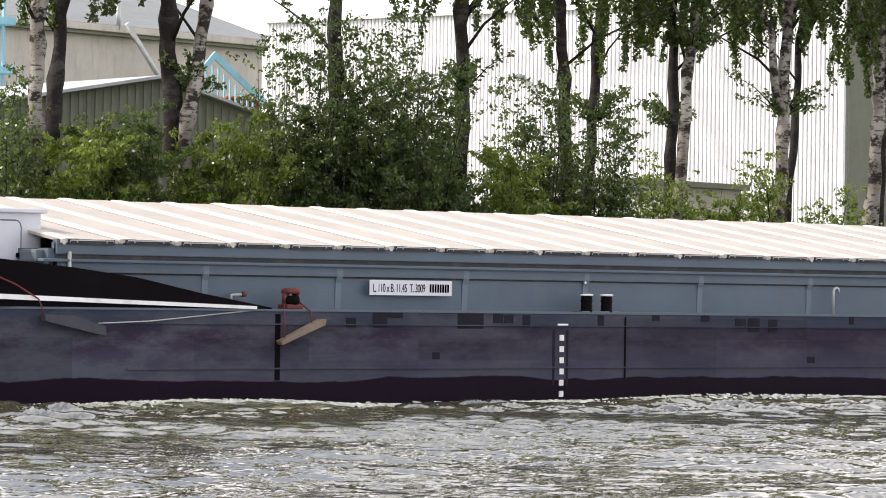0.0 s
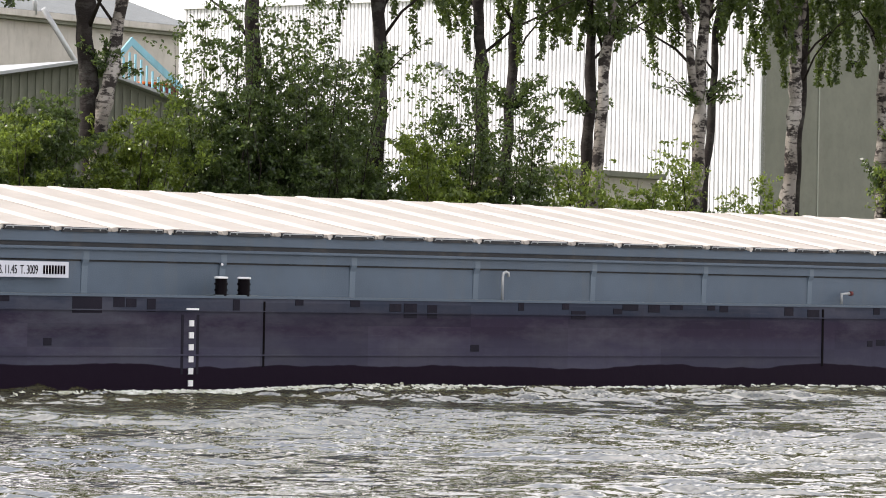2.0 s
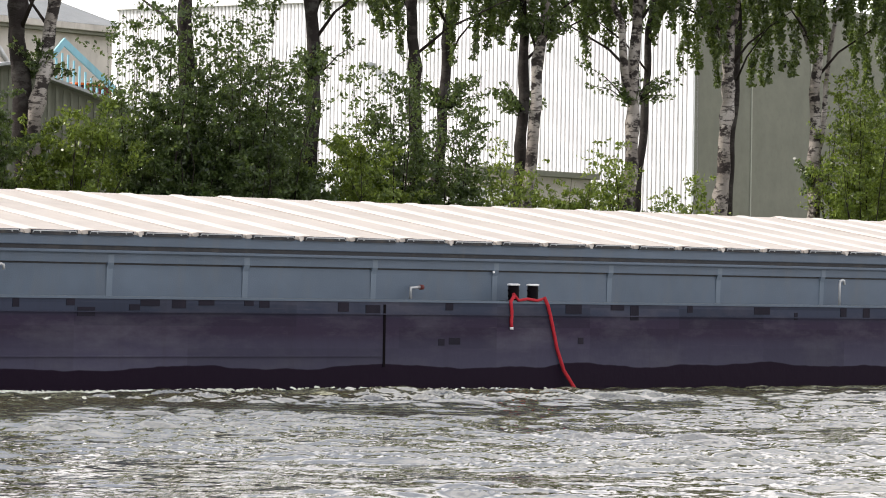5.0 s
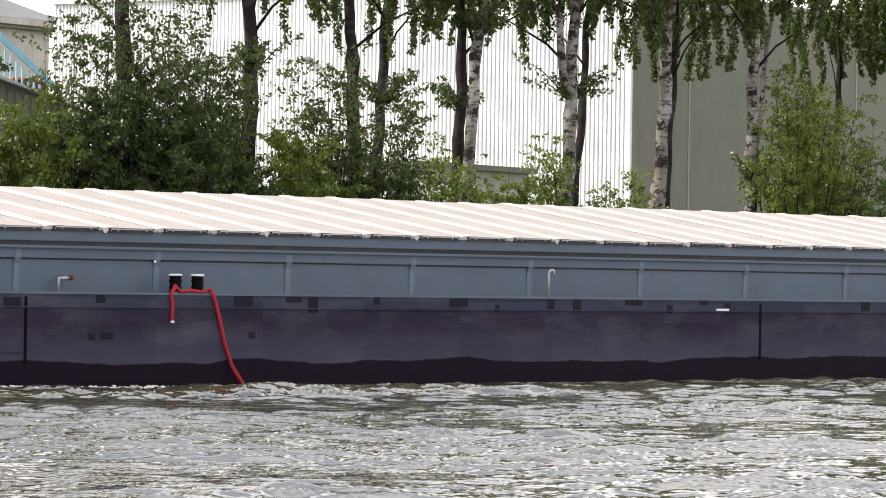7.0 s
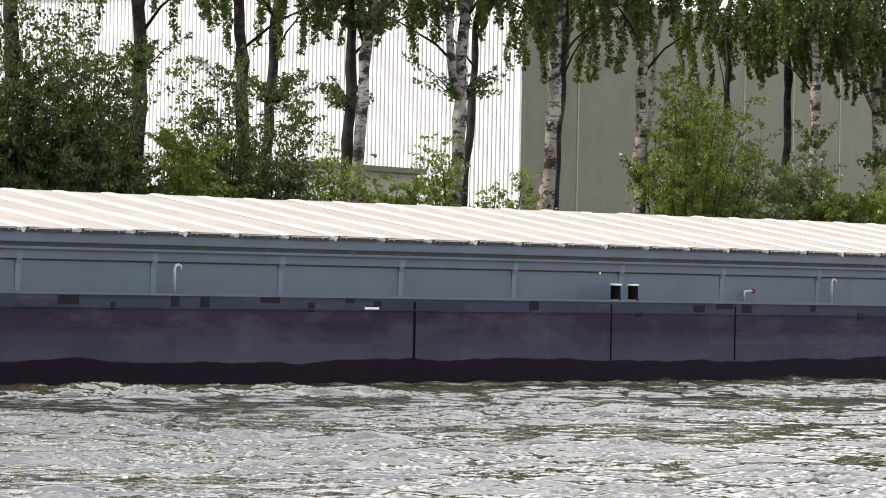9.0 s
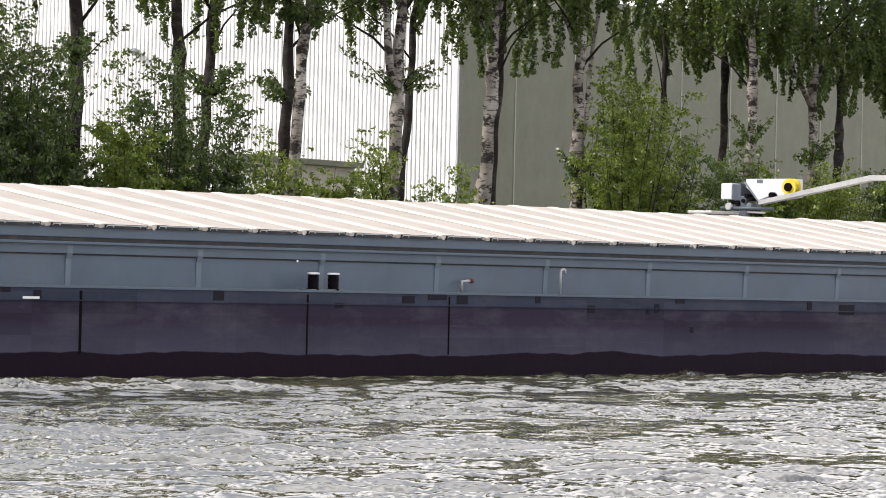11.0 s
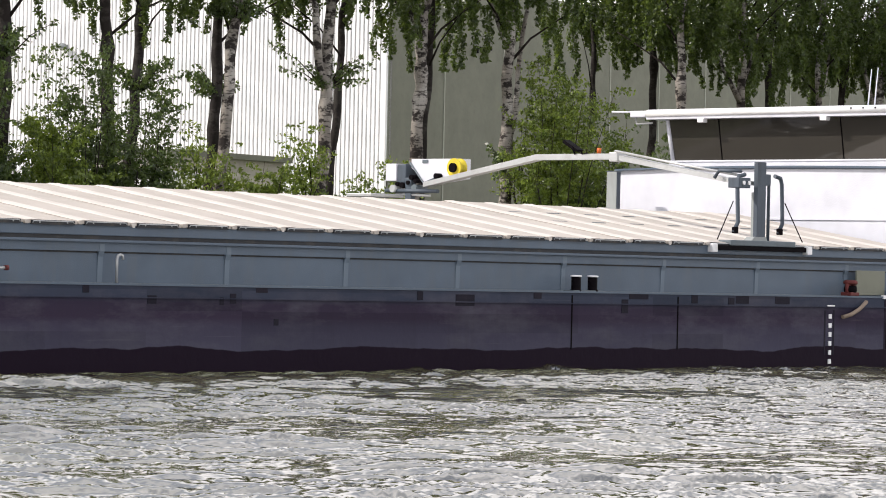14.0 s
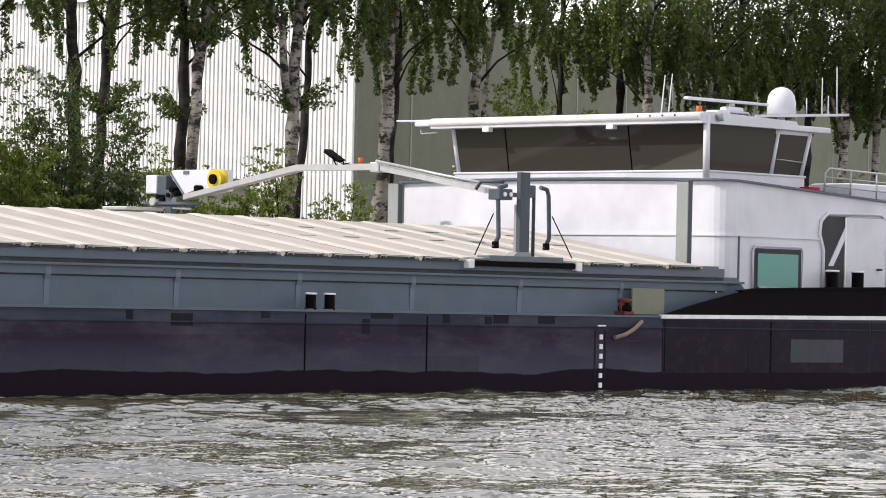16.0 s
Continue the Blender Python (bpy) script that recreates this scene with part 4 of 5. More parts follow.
def make_deck_fittings():
    # bent air pipes and valves along the coaming
    for x in (47.18, 67.08, 84.85):
        bm = tube(bmesh.new(), [(x - 0.06, 0.34, 1.58), (x - 0.06, 0.34, 2.0), (x - 0.04, 0.34, 2.06), (x + 0.02, 0.34, 2.08), (x + 0.07, 0.34, 2.06), (x + 0.08, 0.34, 1.99)], 0.026, 8)
        ship("air_pipe", bm, M_STEEL, "bent grey air pipe")
    for x in (33.4, 56.0, 82.2):
        v = ship("valve", tube(bmesh.new(), [(x - 0.1, 0.40, 1.60), (x - 0.1, 0.40, 1.80), (x + 0.08, 0.36, 1.81)], 0.03, 8), M_STEEL, "small pipe valve with red cap")
        ship("cap", tube(bmesh.new(), [(x + 0.08, 0.36, 1.81), (x + 0.15, 0.36, 1.81)], 0.045, 10), M_RUST, "", v)
    # small bright drain holes
    for x in (41.05, 57.95, 77.9, 109.3):
        ship("eye_plate", tube(bmesh.new(), [(x, 0.48, 2.1), (x, 0.5, 2.1)], 0.022, 8), M_STRIP)
    # red mooring line over the second pair of bollards
    y = -0.03
    ship("mooring_rope", tube(bmesh.new(), [(57.98, 0.0, 1.72), (58.1, -0.02, 1.60), (58.3, -0.03, 1.63), (58.55, -0.02, 1.60), (58.75, 0.0, 1.64)], 0.028, 6), M_RED, "slack red mooring rope")
    ship("rope_tail", tube(bmesh.new(), [(57.98, -0.03, 1.68), (57.9, y, 1.58), (57.93, y, 1.4), (57.92, y, 1.2), (57.93, y, 1.12)], 0.034, 6), M_RED, "hanging red rope end")
    ship("rope_tail", tube(bmesh.new(), [(58.72, -0.03, 1.66), (58.82, y, 1.50), (58.92, y, 1.2), (59.05, y, 0.75), (59.2, y - 0.03, 0.35), (59.42, y - 0.1, 0.02), (59.6, -0.3, -0.2)], 0.034, 6), M_RED, "hanging red rope end")
    ship("rope_whipping", tube(bmesh.new(), [(57.93, y, 1.12), (57.93, y, 1.08)], 0.037, 6), M_STRIP)
    # name board with the ship's measures
    b = ship("dimension_board", boxed(36.15, 37.93, 0.395, 0.41, 1.83, 2.085, 0.004), M_WHITE, "white board with black tonnage lettering")
    for x, z in ((36.5, 1.9), (37.5, 1.9)):
        ship("bracket", boxed(x, x + 0.05, 0.41, 0.6, z, z + 0.05), M_GREY, "", b)
    cu = bpy.data.curves.new("lettering", "FONT")
    cu.body, cu.size, cu.extrude, cu.space_character = "L. 110 x B. 11.45  T. 3009", 0.20, 0.002, 0.92
    ob = bpy.data.objects.new("lettering", cu)
    scene.collection.objects.link(ob)
    bpy.context.view_layer.update()
    me = bpy.data.meshes.new_from_object(ob.evaluated_get(bpy.context.evaluated_depsgraph_get()))
    bpy.data.objects.remove(ob)
    wide = max(v.co.x for v in me.vertices)
    me.transform(pose(36.21, 0.391, 1.885, 90) @ Matrix.Diagonal((1.13 / wide, 1.0, 1.0, 1.0)))
    me.transform(Matrix.Translation(-MID))
    me.materials.append(M_BLACK)
    t = new("lettering", me)
    t.parent = b
    for k in range(8):
        ship("digit_bar", boxed(37.44 + k * 0.055, 37.475 + k * 0.055, 0.388, 0.396, 1.885, 2.025), M_BLACK, "", b)
    # red fairleads with hung wooden fenders, fore and aft
    for x, z in ((34.32, 1.58), (105.88, 1.58)):
        f = ship("fairlead", boxed(x - 0.16, x + 0.16, 0.02, 0.3, z, z + 0.08, 0.02), M_RUST, "red-lead painted mooring fairlead")
        ship("roller", tube(bmesh.new(), [(x - 0.1, 0.15, z + 0.05), (x - 0.1, 0.15, z + 0.27)], 0.06, 10), M_RUST, "", f)
        ship("roller", tube(bmesh.new(), [(x + 0.1, 0.15, z + 0.05), (x + 0.1, 0.15, z + 0.27)], 0.06, 10), M_RUST, "", f)
        ship("cap", tube(bmesh.new(), [(x, 0.15, z + 0.25), (x, 0.15, z + 0.28), (x, 0.15, z + 0.32), (x, 0.15, z + 0.345)], [0.14, 0.16, 0.155, 0.11], 14), M_RUST, "", f)
        ship("rope_turns", tube(bmesh.new(), [(x, 0.15, z + 0.07), (x, 0.15, z + 0.12), (x, 0.15, z + 0.17), (x, 0.15, z + 0.22)], [0.13, 0.15, 0.145, 0.13], 14), M_BLACK, "", f)
    ship("fender_beam", prism(bmesh.new(), [(33.88, 1.06), (33.92, 1.0), (34.78, 1.33), (34.80, 1.42), (34.72, 1.43)], -0.2, -0.05), M_WOOD, "pale wooden fender beam")
    ship("fender_rope", tube(bmesh.new(), [(34.15, 0.1, 1.66), (34.05, -0.05, 1.5), (34.0, -0.12, 1.12)], 0.012, 5), M_RUST)
    ship("fender_rope", tube(bmesh.new(), [(34.45, 0.1, 1.7), (34.58, -0.05, 1.55), (34.55, -0.12, 1.36)], 0.012, 5), M_RUST)
    bm = tube(bmesh.new(), [(105.3, -0.09, 1.12), (105.6, -0.1, 1.18), (105.9, -0.1, 1.30), (106.15, -0.09, 1.46)], 0.045, 7)
    ship("fender_rope", bm, M_WOOD, "frayed rope fender")
    # long fender of the bow with its lines
    ship("fender_beam", prism(bmesh.new(), [(29.35, 1.47), (29.38, 1.36), (30.3, 1.17), (30.5, 1.14), (30.49, 1.28), (29.9, 1.45)], -0.18, -0.05), M_PLATE, "grey hanging fender board")
    ship("fender_rope", tube(bmesh.new(), [(30.4, -0.1, 1.33), (31.4, -0.06, 1.37), (33.6, 0.0, 1.57)], 0.011, 5), M_STEEL)
    ship("fender_rope", tube(bmesh.new(), [(28.3, 0.0, 2.15), (28.9, -0.06, 1.92), (29.3, -0.08, 1.70), (29.4, -0.12, 1.44)], 0.014, 5), M_RUST)
    # locker hatch at the aft gangway
    ship("gangway_screen", boxed(106.3, 107.34, 0.30, 0.34, 1.6, 2.14, 0.01), M_PANEL, "olive-grey screen plate")
    # white forward cabin
    c = ship("fore_cabin", boxed(26.0, 30.35, 1.5, 6.0, 1.58, 3.12, 0.06), M_WHITE, "white steel forward cabin")
    seal = []
    for cx, cz, a0 in ((29.85, 2.84, 0), (29.35, 2.84, 90), (29.35, 1.98, 180), (29.85, 1.98, 270)):
        seal += [(cx + 0.1 * math.cos(radians(a0 + a)), 1.492, cz + 0.1 * math.sin(radians(a0 + a))) for a in (0, 30, 60, 90)]
    ship("door_seal", tube(bmesh.new(), seal + [seal[0]], 0.014, 6), M_GREYD, "", c)
    ship("door", prism(bmesh.new(), [(x, z) for x, y, z in seal], 1.484, 1.5), M_WHITE, "", c)
    for z in (2.05, 2.75):
        ship("hinge", boxed(29.22, 29.27, 1.46, 1.49, z, z + 0.1, 0.008), M_STEEL, "", c)
    ship("door_handle", boxed(29.85, 29.90, 1.44, 1.475, 2.35, 2.42, 0.01), M_BLACK, "", c)
    ship("roof_edge", boxed(25.95, 30.42, 1.44, 6.06, 3.06, 3.13, 0.02), M_WHITE, "", c)
    ship("vent_post", tube(bmesh.new(), [(30.2, 0.45, 1.58), (30.2, 0.45, 2.45)], 0.035, 8), M_STEEL)
    ship("winch", boxed(29.75, 30.2, 0.72, 1.2, 2.28, 2.48, 0.04), M_GREYD)


def make_gantry():
    """Hatch carriage: a cranked beam over the hold on two wheeled feet."""
    g = ship("hatch_carriage", boxed(101.5, 104.75, 0.40, 0.62, 2.50, 2.60, 0.01), M_BLACK, "grey travelling hatch carriage")
    for x in (101.35, 104.6):
        ship("wheel_guard", boxed(x, x + 0.17, 0.36, 0.66, 2.45, 2.63, 0.02), M_STRIP, "", g)
    ship("foot_plate", boxed(102.0, 104.2, 0.38, 0.75, 2.60, 2.72, 0.02), M_GREYD, "", g)
    ship("post", boxed(102.93, 103.22, 0.45, 0.56, 2.70, 4.40, 0.012), M_GREYP, "", g)
    # pale block behind the post, its sunlit look put into the colour
    ship("post_lit_back", boxed(102.95, 103.18, 0.562, 0.64, 2.70, 3.75, 0.01), M_PALE, "", g)
    ship("post_foot", prism(bmesh.new(), [(102.72, 2.70), (103.3, 2.70), (103.24, 2.80), (102.85, 2.80)], 0.44, 0.66), M_PALE, "", g)
    beam = [(10.3, 3.88), (10.3, 3.99), (6.8, 4.61), (4.5, 4.61), (1.0, 4.02), (0.7, 3.99), (0.7, 3.90), (1.0, 3.92), (4.5, 4.48), (6.8, 4.48)]
    ship("beam", prism(bmesh.new(), beam, 102.9, 103.14, "x"), M_STEEL, "cranked grey beam", g)
    ship("beam_joint", boxed(102.87, 103.17, 4.35, 4.6, 4.43, 4.64, 0.02), M_STEEL, "", g)
    ship("drive_box", prism(bmesh.new(), [(10.92, 4.54), (9.45, 4.54), (9.45, 4.08), (10.45, 3.96), (10.92, 4.34)], 103.15, 103.6, "x"), M_WHITE, "white drive housing", g)
    ship("maker_plate", boxed(103.135, 103.15, 10.38, 10.56, 4.44, 4.52), M_GREYD, "", g)
    ship("brace", tube(bmesh.new(), [(103.12, 10.95, 4.46), (103.12, 10.5, 3.98), (103.12, 9.95, 4.14)], 0.022, 6), M_GREYD, "", g)
    ship("reel_hub", tube(bmesh.new(), [(102.98, 9.98, 4.13), (103.16, 9.98, 4.13)], 0.07, 10), M_BLACK, "", g)
    ship("drive_box", boxed(103.0, 103.5, 11.27, 11.62, 4.02, 4.43, 0.03), M_WHITE, "", g)
    ship("gear_case", boxed(103.02, 103.5, 10.98, 11.26, 3.98, 4.42, 0.03), M_GREYP, "", g)
    for y, z, r in ((10.62, 4.02, 0.05), (10.75, 4.10, 0.06), (10.86, 3.98, 0.05), (11.05, 3.92, 0.07), (11.2, 3.95, 0.05)):
        ship("hose_fitting", tube(bmesh.new(), [(102.95, y, z), (103.2, y, z)], r, 8), M_BLACK, "", g)
    ship("motor", tube(bmesh.new(), [(103.0, 10.7, 3.86), (103.4, 10.7, 3.86)], 0.08, 10), M_GREYD, "", g)
    ship("motor", tube(bmesh.new(), [(102.9, 11.3, 3.84), (103.4, 11.3, 3.84)], 0.09, 10), M_STEEL, "", g)
    ship("far_post", boxed(103.0, 103.15, 10.78, 10.98, 2.70, 4.1, 0.02), M_GREYP, "", g)
    ship("far_foot", boxed(101.4, 104.8, 10.8, 11.04, 2.60, 2.80, 0.02), M_GREYD, "", g)
    ship("far_foot", boxed(101.8, 102.9, 10.9, 11.7, 3.62, 3.70, 0.02), M_STEEL, "", g)
    ship("cross_pipe", tube(bmesh.new(), [(103.0, 9.9, 3.78), (103.0, 11.6, 3.80)], 0.045, 8), M_GREYP, "", g)
    ship("cross_pipe", tube(bmesh.new(), [(103.05, 10.2, 3.68), (103.05, 11.3, 3.72)], 0.03, 8), M_STEEL, "", g)
    # yellow hose reel
    r = ship("hose_reel", tube(bmesh.new(), [(102.92, 9.35, 4.32), (102.96, 9.35, 4.32), (102.97, 9.35, 4.32), (103.1, 9.35, 4.32), (103.11, 9.35, 4.32), (103.15, 9.35, 4.32)], [0.22, 0.22, 0.15, 0.15, 0.22, 0.22], 20), M_YELLOW, "yellow cable reel", g)
    ship("reel_hub", tube(bmesh.new(), [(102.86, 9.35, 4.32), (103.0, 9.35, 4.32)], 0.11, 12), M_BLACK, "", g)
    # hydraulic hoses at both sides of the post
    for x, s in ((102.42, -1), (103.95, 1)):
        bm = tube(bmesh.new(), [(x - 0.25 * s, 0.6, 4.12), (x - 0.05 * s, 0.6, 4.08), (x, 0.6, 3.95), (x, 0.58, 3.5), (x + 0.02, 0.58, 3.1), (x - 0.12, 0.58, 2.88)], 0.046, 8)
        ship("hose", bm, M_GREYP, "", g)
        ship("clamp", boxed(x - 0.14, x - 0.02, 0.52, 0.62, 2.86, 3.0, 0.02), M_BLACK, "", g)
        bm = tube(bmesh.new(), [(x + 0.12 * s, 0.6, 3.55), (x + 0.7 * s, 0.55, 2.72)], 0.013, 5)
        ship("stay_wire", bm, M_BLACK, "", g)
    ship("hose", tube(bmesh.new(), [(103.36, 0.6, 4.1), (103.5, 0.6, 3.9), (103.5, 0.6, 2.72)], 0.036, 8), M_GREYP, "", g)
    for x in (102.5, 102.68):
        ship("gauge", tube(bmesh.new(), [(x, 0.47, 3.94), (x, 0.5, 3.94)], 0.045, 10), M_STRIP, "", g)
    ship("valve_block", boxed(102.35, 102.75, 0.5, 0.8, 3.83, 4.05, 0.02), M_GREYP, "", g)
    ship("valve_block", boxed(103.23, 103.45, 0.5, 0.7, 3.9, 4.15, 0.02), M_GREYP, "", g)
    ship("hydraulic_pipe", tube(bmesh.new(), [(102.85, 0.8, 4.1), (102.85, 2.5, 4.35), (102.85, 4.4, 4.66)], 0.03, 6), M_STEEL, "", g)
    ship("hydraulic_pipe", tube(bmesh.new(), [(102.8, 0.8, 4.2), (102.8, 1.4, 4.22), (102.75, 1.5, 4.05)], 0.04, 6), M_GREYP, "", g)
    ship("beacon", tube(bmesh.new(), [(103.0, 5.0, 4.62), (103.0, 5.0, 4.74)], 0.05, 10), M_ORANGE, "orange beacon", g)
    lampy = ship("work_lamp", prism(bmesh.new(), [(5.55, 4.70), (5.62, 4.66), (6.0, 4.86), (5.97, 4.93)], 102.9, 103.12, "x"), M_BLACK, "black work lamp", g)
    ship("yoke", tube(bmesh.new(), [(102.88, 5.6, 4.60), (102.88, 5.72, 4.78), (103.14, 5.72, 4.78), (103.14, 5.6, 4.60)], 0.018, 6), M_BLACK, "", lampy)
    ship("cable", tube(bmesh.new(), [(102.95, 5.6, 4.66), (102.9, 5.4, 4.60), (102.88, 5.2, 4.63)], 0.012, 5), M_BLACK, "", lampy)
    # hatch posts at the end of the hold
    for y in (1.05, 9.6):
        p = ship("end_post", boxed(108.96, 109.12, y - 0.02, y + 0.30, 2.7, 4.45, 0.02), M_PALE, "grey steel post at the hold's end")
        # thin dark plate paints the post's near face as shaded
        ship("side_shade", boxed(108.975, 109.105, y - 0.026, y - 0.02, 2.7, 4.44), M_GREYP, "", p)
        ship("post_cap", boxed(108.95, 109.13, y - 0.03, y + 0.31, 4.45, 4.47, 0.01), M_GREYD, "", p)


def rounded_plan(x0, x1, y0, y1, r, bulge=0.0):
    """Plan outline with rounded front corners and a slightly bowed front."""
    pts = [(x0 + r * (1 - math.cos(math.pi / 2 * (1 - k / 6))), y0 + r * (1 - math.sin(math.pi / 2 * (1 - k / 6)))) for k in range(7)]
    mid = [(x0 - bulge * math.sin(math.pi * k / 8), y0 + r + (y1 - y0 - 2 * r) * k / 8) for k in range(1, 8)]
    back = [(p[0], y1 + y0 - p[1]) for p in reversed(pts)]
    return pts + mid + back + [(x1, y1), (x1, y0)]


def sheered(x0, y0, z0, z1, both=False):
    """A rounded block whose top is crowned athwart and falls away aft; with both, its underside follows."""
    bm = prism(bmesh.new(), rounded_plan(x0, 124.5, y0, 11.44 - y0, 0.48, 0.1), z0, z1, "z")
    for v in bm.verts:
        if both or v.co.z > (z0 + z1) / 2:
            v.co.z += 0.06 * (1 - ((v.co.y - 5.72) / 5.0) ** 2) - 0.05 * max(0.0, v.co.x - 110.45)
    return bm


def make_superstructure():
    low = ship("deckhouse", prism(bmesh.new(), rounded_plan(110.0, 124.5, 0.80, 10.64, 0.45, 0.1), 1.58, 3.32, "z"), M_WHITE, "white steel deckhouse")
    ship("ledge", prism(bmesh.new(), rounded_plan(109.97, 124.5, 0.765, 10.68, 0.46, 0.1), 3.32, 3.36, "z"), M_WHITE, "", low)
    ship("upper_wall", sheered(110.0, 0.80, 3.36, 4.50), M_WHITE, "", low)
    ship("upper_deck", sheered(109.9, 0.72, 4.502, 4.545, True), M_GREY, "grey deck edge", low)
    # cabin window
    w = ship("window_frame", boxed(110.92, 112.65, 0.765, 0.81, 2.09, 3.08, 0.02), M_DARK, "dark rubber window frame", low)
    rim = [(110.98, 0.75, 2.2), (110.98, 0.75, 2.95), (111.05, 0.75, 3.05), (112.52, 0.75, 3.05), (112.6, 0.75, 2.95), (112.6, 0.75, 2.2), (112.52, 0.75, 2.12), (111.05, 0.75, 2.12), (110.98, 0.75, 2.2)]
    ship("window_rim", tube(bmesh.new(), [(x + (0.085 if x > 111.8 else -0.085), y, z + (0.085 if z > 2.6 else -0.085)) for x, y, z in rim], 0.028, 6), M_WHITE, "", low)
    ship("pane", boxed(111.06, 112.51, 0.742, 0.766, 2.2, 2.97, 0.005), M_TEAL, "green-tinted window pane", low)
    ship("window_bar", boxed(111.06, 112.50, 0.70, 0.74, 2.22, 2.25), M_STEEL, "", low)
    # recessed entrance with a rounded head; a dark plate paints its shade
    o = []
    for x, z in ((113.45, 1.75), (113.45, 3.1), (113.3, 3.45), (113.35, 3.75), (113.6, 3.92), (115.6, 3.95), (115.85, 3.8), (115.9, 3.5), (115.9, 1.75)):
        o.append((x, z))
    ship("entrance_rim", tube(bmesh.new(), [(x, 0.77, z) for x, z in o], 0.04, 8), M_WHITE, "", low)
    ship("doorway_shade", prism(bmesh.new(), [(113.5, 1.8), (113.5, 3.1), (113.36, 3.45), (113.40, 3.7), (113.62, 3.86), (114.45, 3.87), (114.2, 3.5), (114.2, 1.8)], 0.764, 0.776), M_DARK, "dark plate painting the doorway's shade", low)
    ship("grab_board", prism(bmesh.new(), [(113.62, 2.75), (113.80, 2.75), (114.25, 3.40), (114.25, 3.66)], 0.745, 0.762), M_WHITE, "", low)
    ship("door_panel", boxed(114.25, 115.80, 0.755, 0.776, 1.8, 3.86, 0.03), M_WHITE, "", low)
    ship("door_edge", boxed(114.22, 114.28, 0.742, 0.756, 1.8, 3.84, 0.01), M_STRIP, "", low)
    ship("door_latch", tube(bmesh.new(), [(115.45, 0.75, 2.7), (115.45, 0.70, 2.7), (115.58, 0.70, 2.7)], 0.022, 6), M_BLACK, "", low)
    ship("vent_cover", boxed(115.95, 116.25, 0.73, 0.80, 3.72, 3.98, 0.03), M_PALE, "", low)
    ship("corner_rib", boxed(110.42, 110.46, 0.775, 0.81, 2.3, 3.32), M_GREY, "", low)
    # wheelhouse with raked windows
    def ring(x0, x1, y0, y1, z):
        return [(x0, y0, z), (x1, y0, z), (x1, y1, z), (x0, y1, z)]
    wh = ship("wheelhouse", boxed(110.26, 113.82, 1.60, 9.03, 4.10, 4.74, 0.04), M_WHITE, "white wheelhouse with raked dark windows")
    bm = bmesh.new()
    lo = [bm.verts.new(p) for p in ring(110.36, 113.74, 1.67, 8.96, 4.74)]
    hi = [bm.verts.new(p) for p in ring(110.21, 113.98, 1.58, 9.05, 5.80)]
    bm.faces.new(lo[::-1]), bm.faces.new(hi)
    for k in range(4):
        bm.faces.new((lo[k], lo[(k + 1) % 4], hi[(k + 1) % 4], hi[k]))
    ship("glazing", bm, M_GLASS, "dark tinted wheelhouse glass", wh)

    def bar(a, b, w=0.05, name="mullion", material=M_WHITE):
        ship(name, tube(bmesh.new(), [a, b], w, 6), material, "", wh)
    for yl, yh in ((1.67, 1.58), (8.96, 9.05)):
        for xl, xh in ((110.36, 110.21), (113.74, 113.98)):
            bar((xl, yl, 4.72), (xh, yh, 5.80), 0.06)
    for y in (3.76, 7.42):
        bar((110.355, y, 4.76), (110.205, y + 0.03, 5.80), 0.016, "glazing_bar", M_BLACK)
    bar((112.64, 1.66, 4.74), (112.80, 1.575, 5.80), 0.05)
    bar((112.78, 1.60, 5.10), (113.80, 1.60, 5.06), 0.012, "guard_rail", M_STEEL)
    ship("sill", boxed(110.24, 113.84, 1.58, 9.05, 4.715, 4.765, 0.02), M_WHITE, "", wh)
    ship("lintel", boxed(112.7, 114.02, 1.57, 1.66, 5.66, 5.78, 0.01), M_WHITE, "", wh)
    ship("roof", prism(bmesh.new(), [(109.84, 5.76), (113.2, 5.76), (113.3, 5.80), (113.22, 5.95), (110.2, 6.02), (109.9, 6.00), (109.82, 5.92)], 1.40, 9.42), M_WHITE, "white overhanging wheelhouse roof", wh)
    ship("roof", boxed(113.1, 114.52, 1.42, 9.40, 5.745, 5.875, 0.03), M_WHITE, "", wh)
    ship("roof_edge", tube(bmesh.new(), [(109.86, 1.42, 5.90), (109.86, 5.4, 5.91), (109.86, 9.41, 5.90)], 0.09, 14), M_GLOSS, "", wh)
    ship("corner_post", tube(bmesh.new(), [(110.12, 1.48, 4.58), (110.05, 1.43, 5.95)], 0.075, 8), M_WHITE, "", wh)
    ship("flood_lamp", tube(bmesh.new(), [(110.35, 1.40, 5.90), (110.38, 1.33, 5.93), (110.38, 1.31, 5.82)], 0.07, 10), M_PALE, "", wh)
    for y in (7.6, 3.9):
        ship("roof_lamp", boxed(109.82, 109.98, y, y + 0.2, 5.66, 5.77, 0.02), M_STRIP, "", wh)
    for y in (2.1, 2.45, 2.8, 3.15):
        ship("roof_bolt", tube(bmesh.new(), [(109.79, y, 5.93), (109.76, y, 5.93)], 0.022, 8), M_DARK, "", wh)
    # camera bracket on the far roof end
    ship("camera_unit", boxed(109.9, 110.2, 9.5, 10.0, 5.82, 5.98, 0.03), M_WHITE, "", wh)
    ship("camera_arm", tube(bmesh.new(), [(110.05, 9.9, 5.95), (110.05, 10.7, 5.97)], 0.025, 6), M_WHITE, "", wh)
    ship("camera_arm", tube(bmesh.new(), [(110.05, 9.4, 5.68), (110.05, 9.9, 5.66), (110.05, 9.95, 5.85)], 0.025, 6), M_STEEL, "", wh)
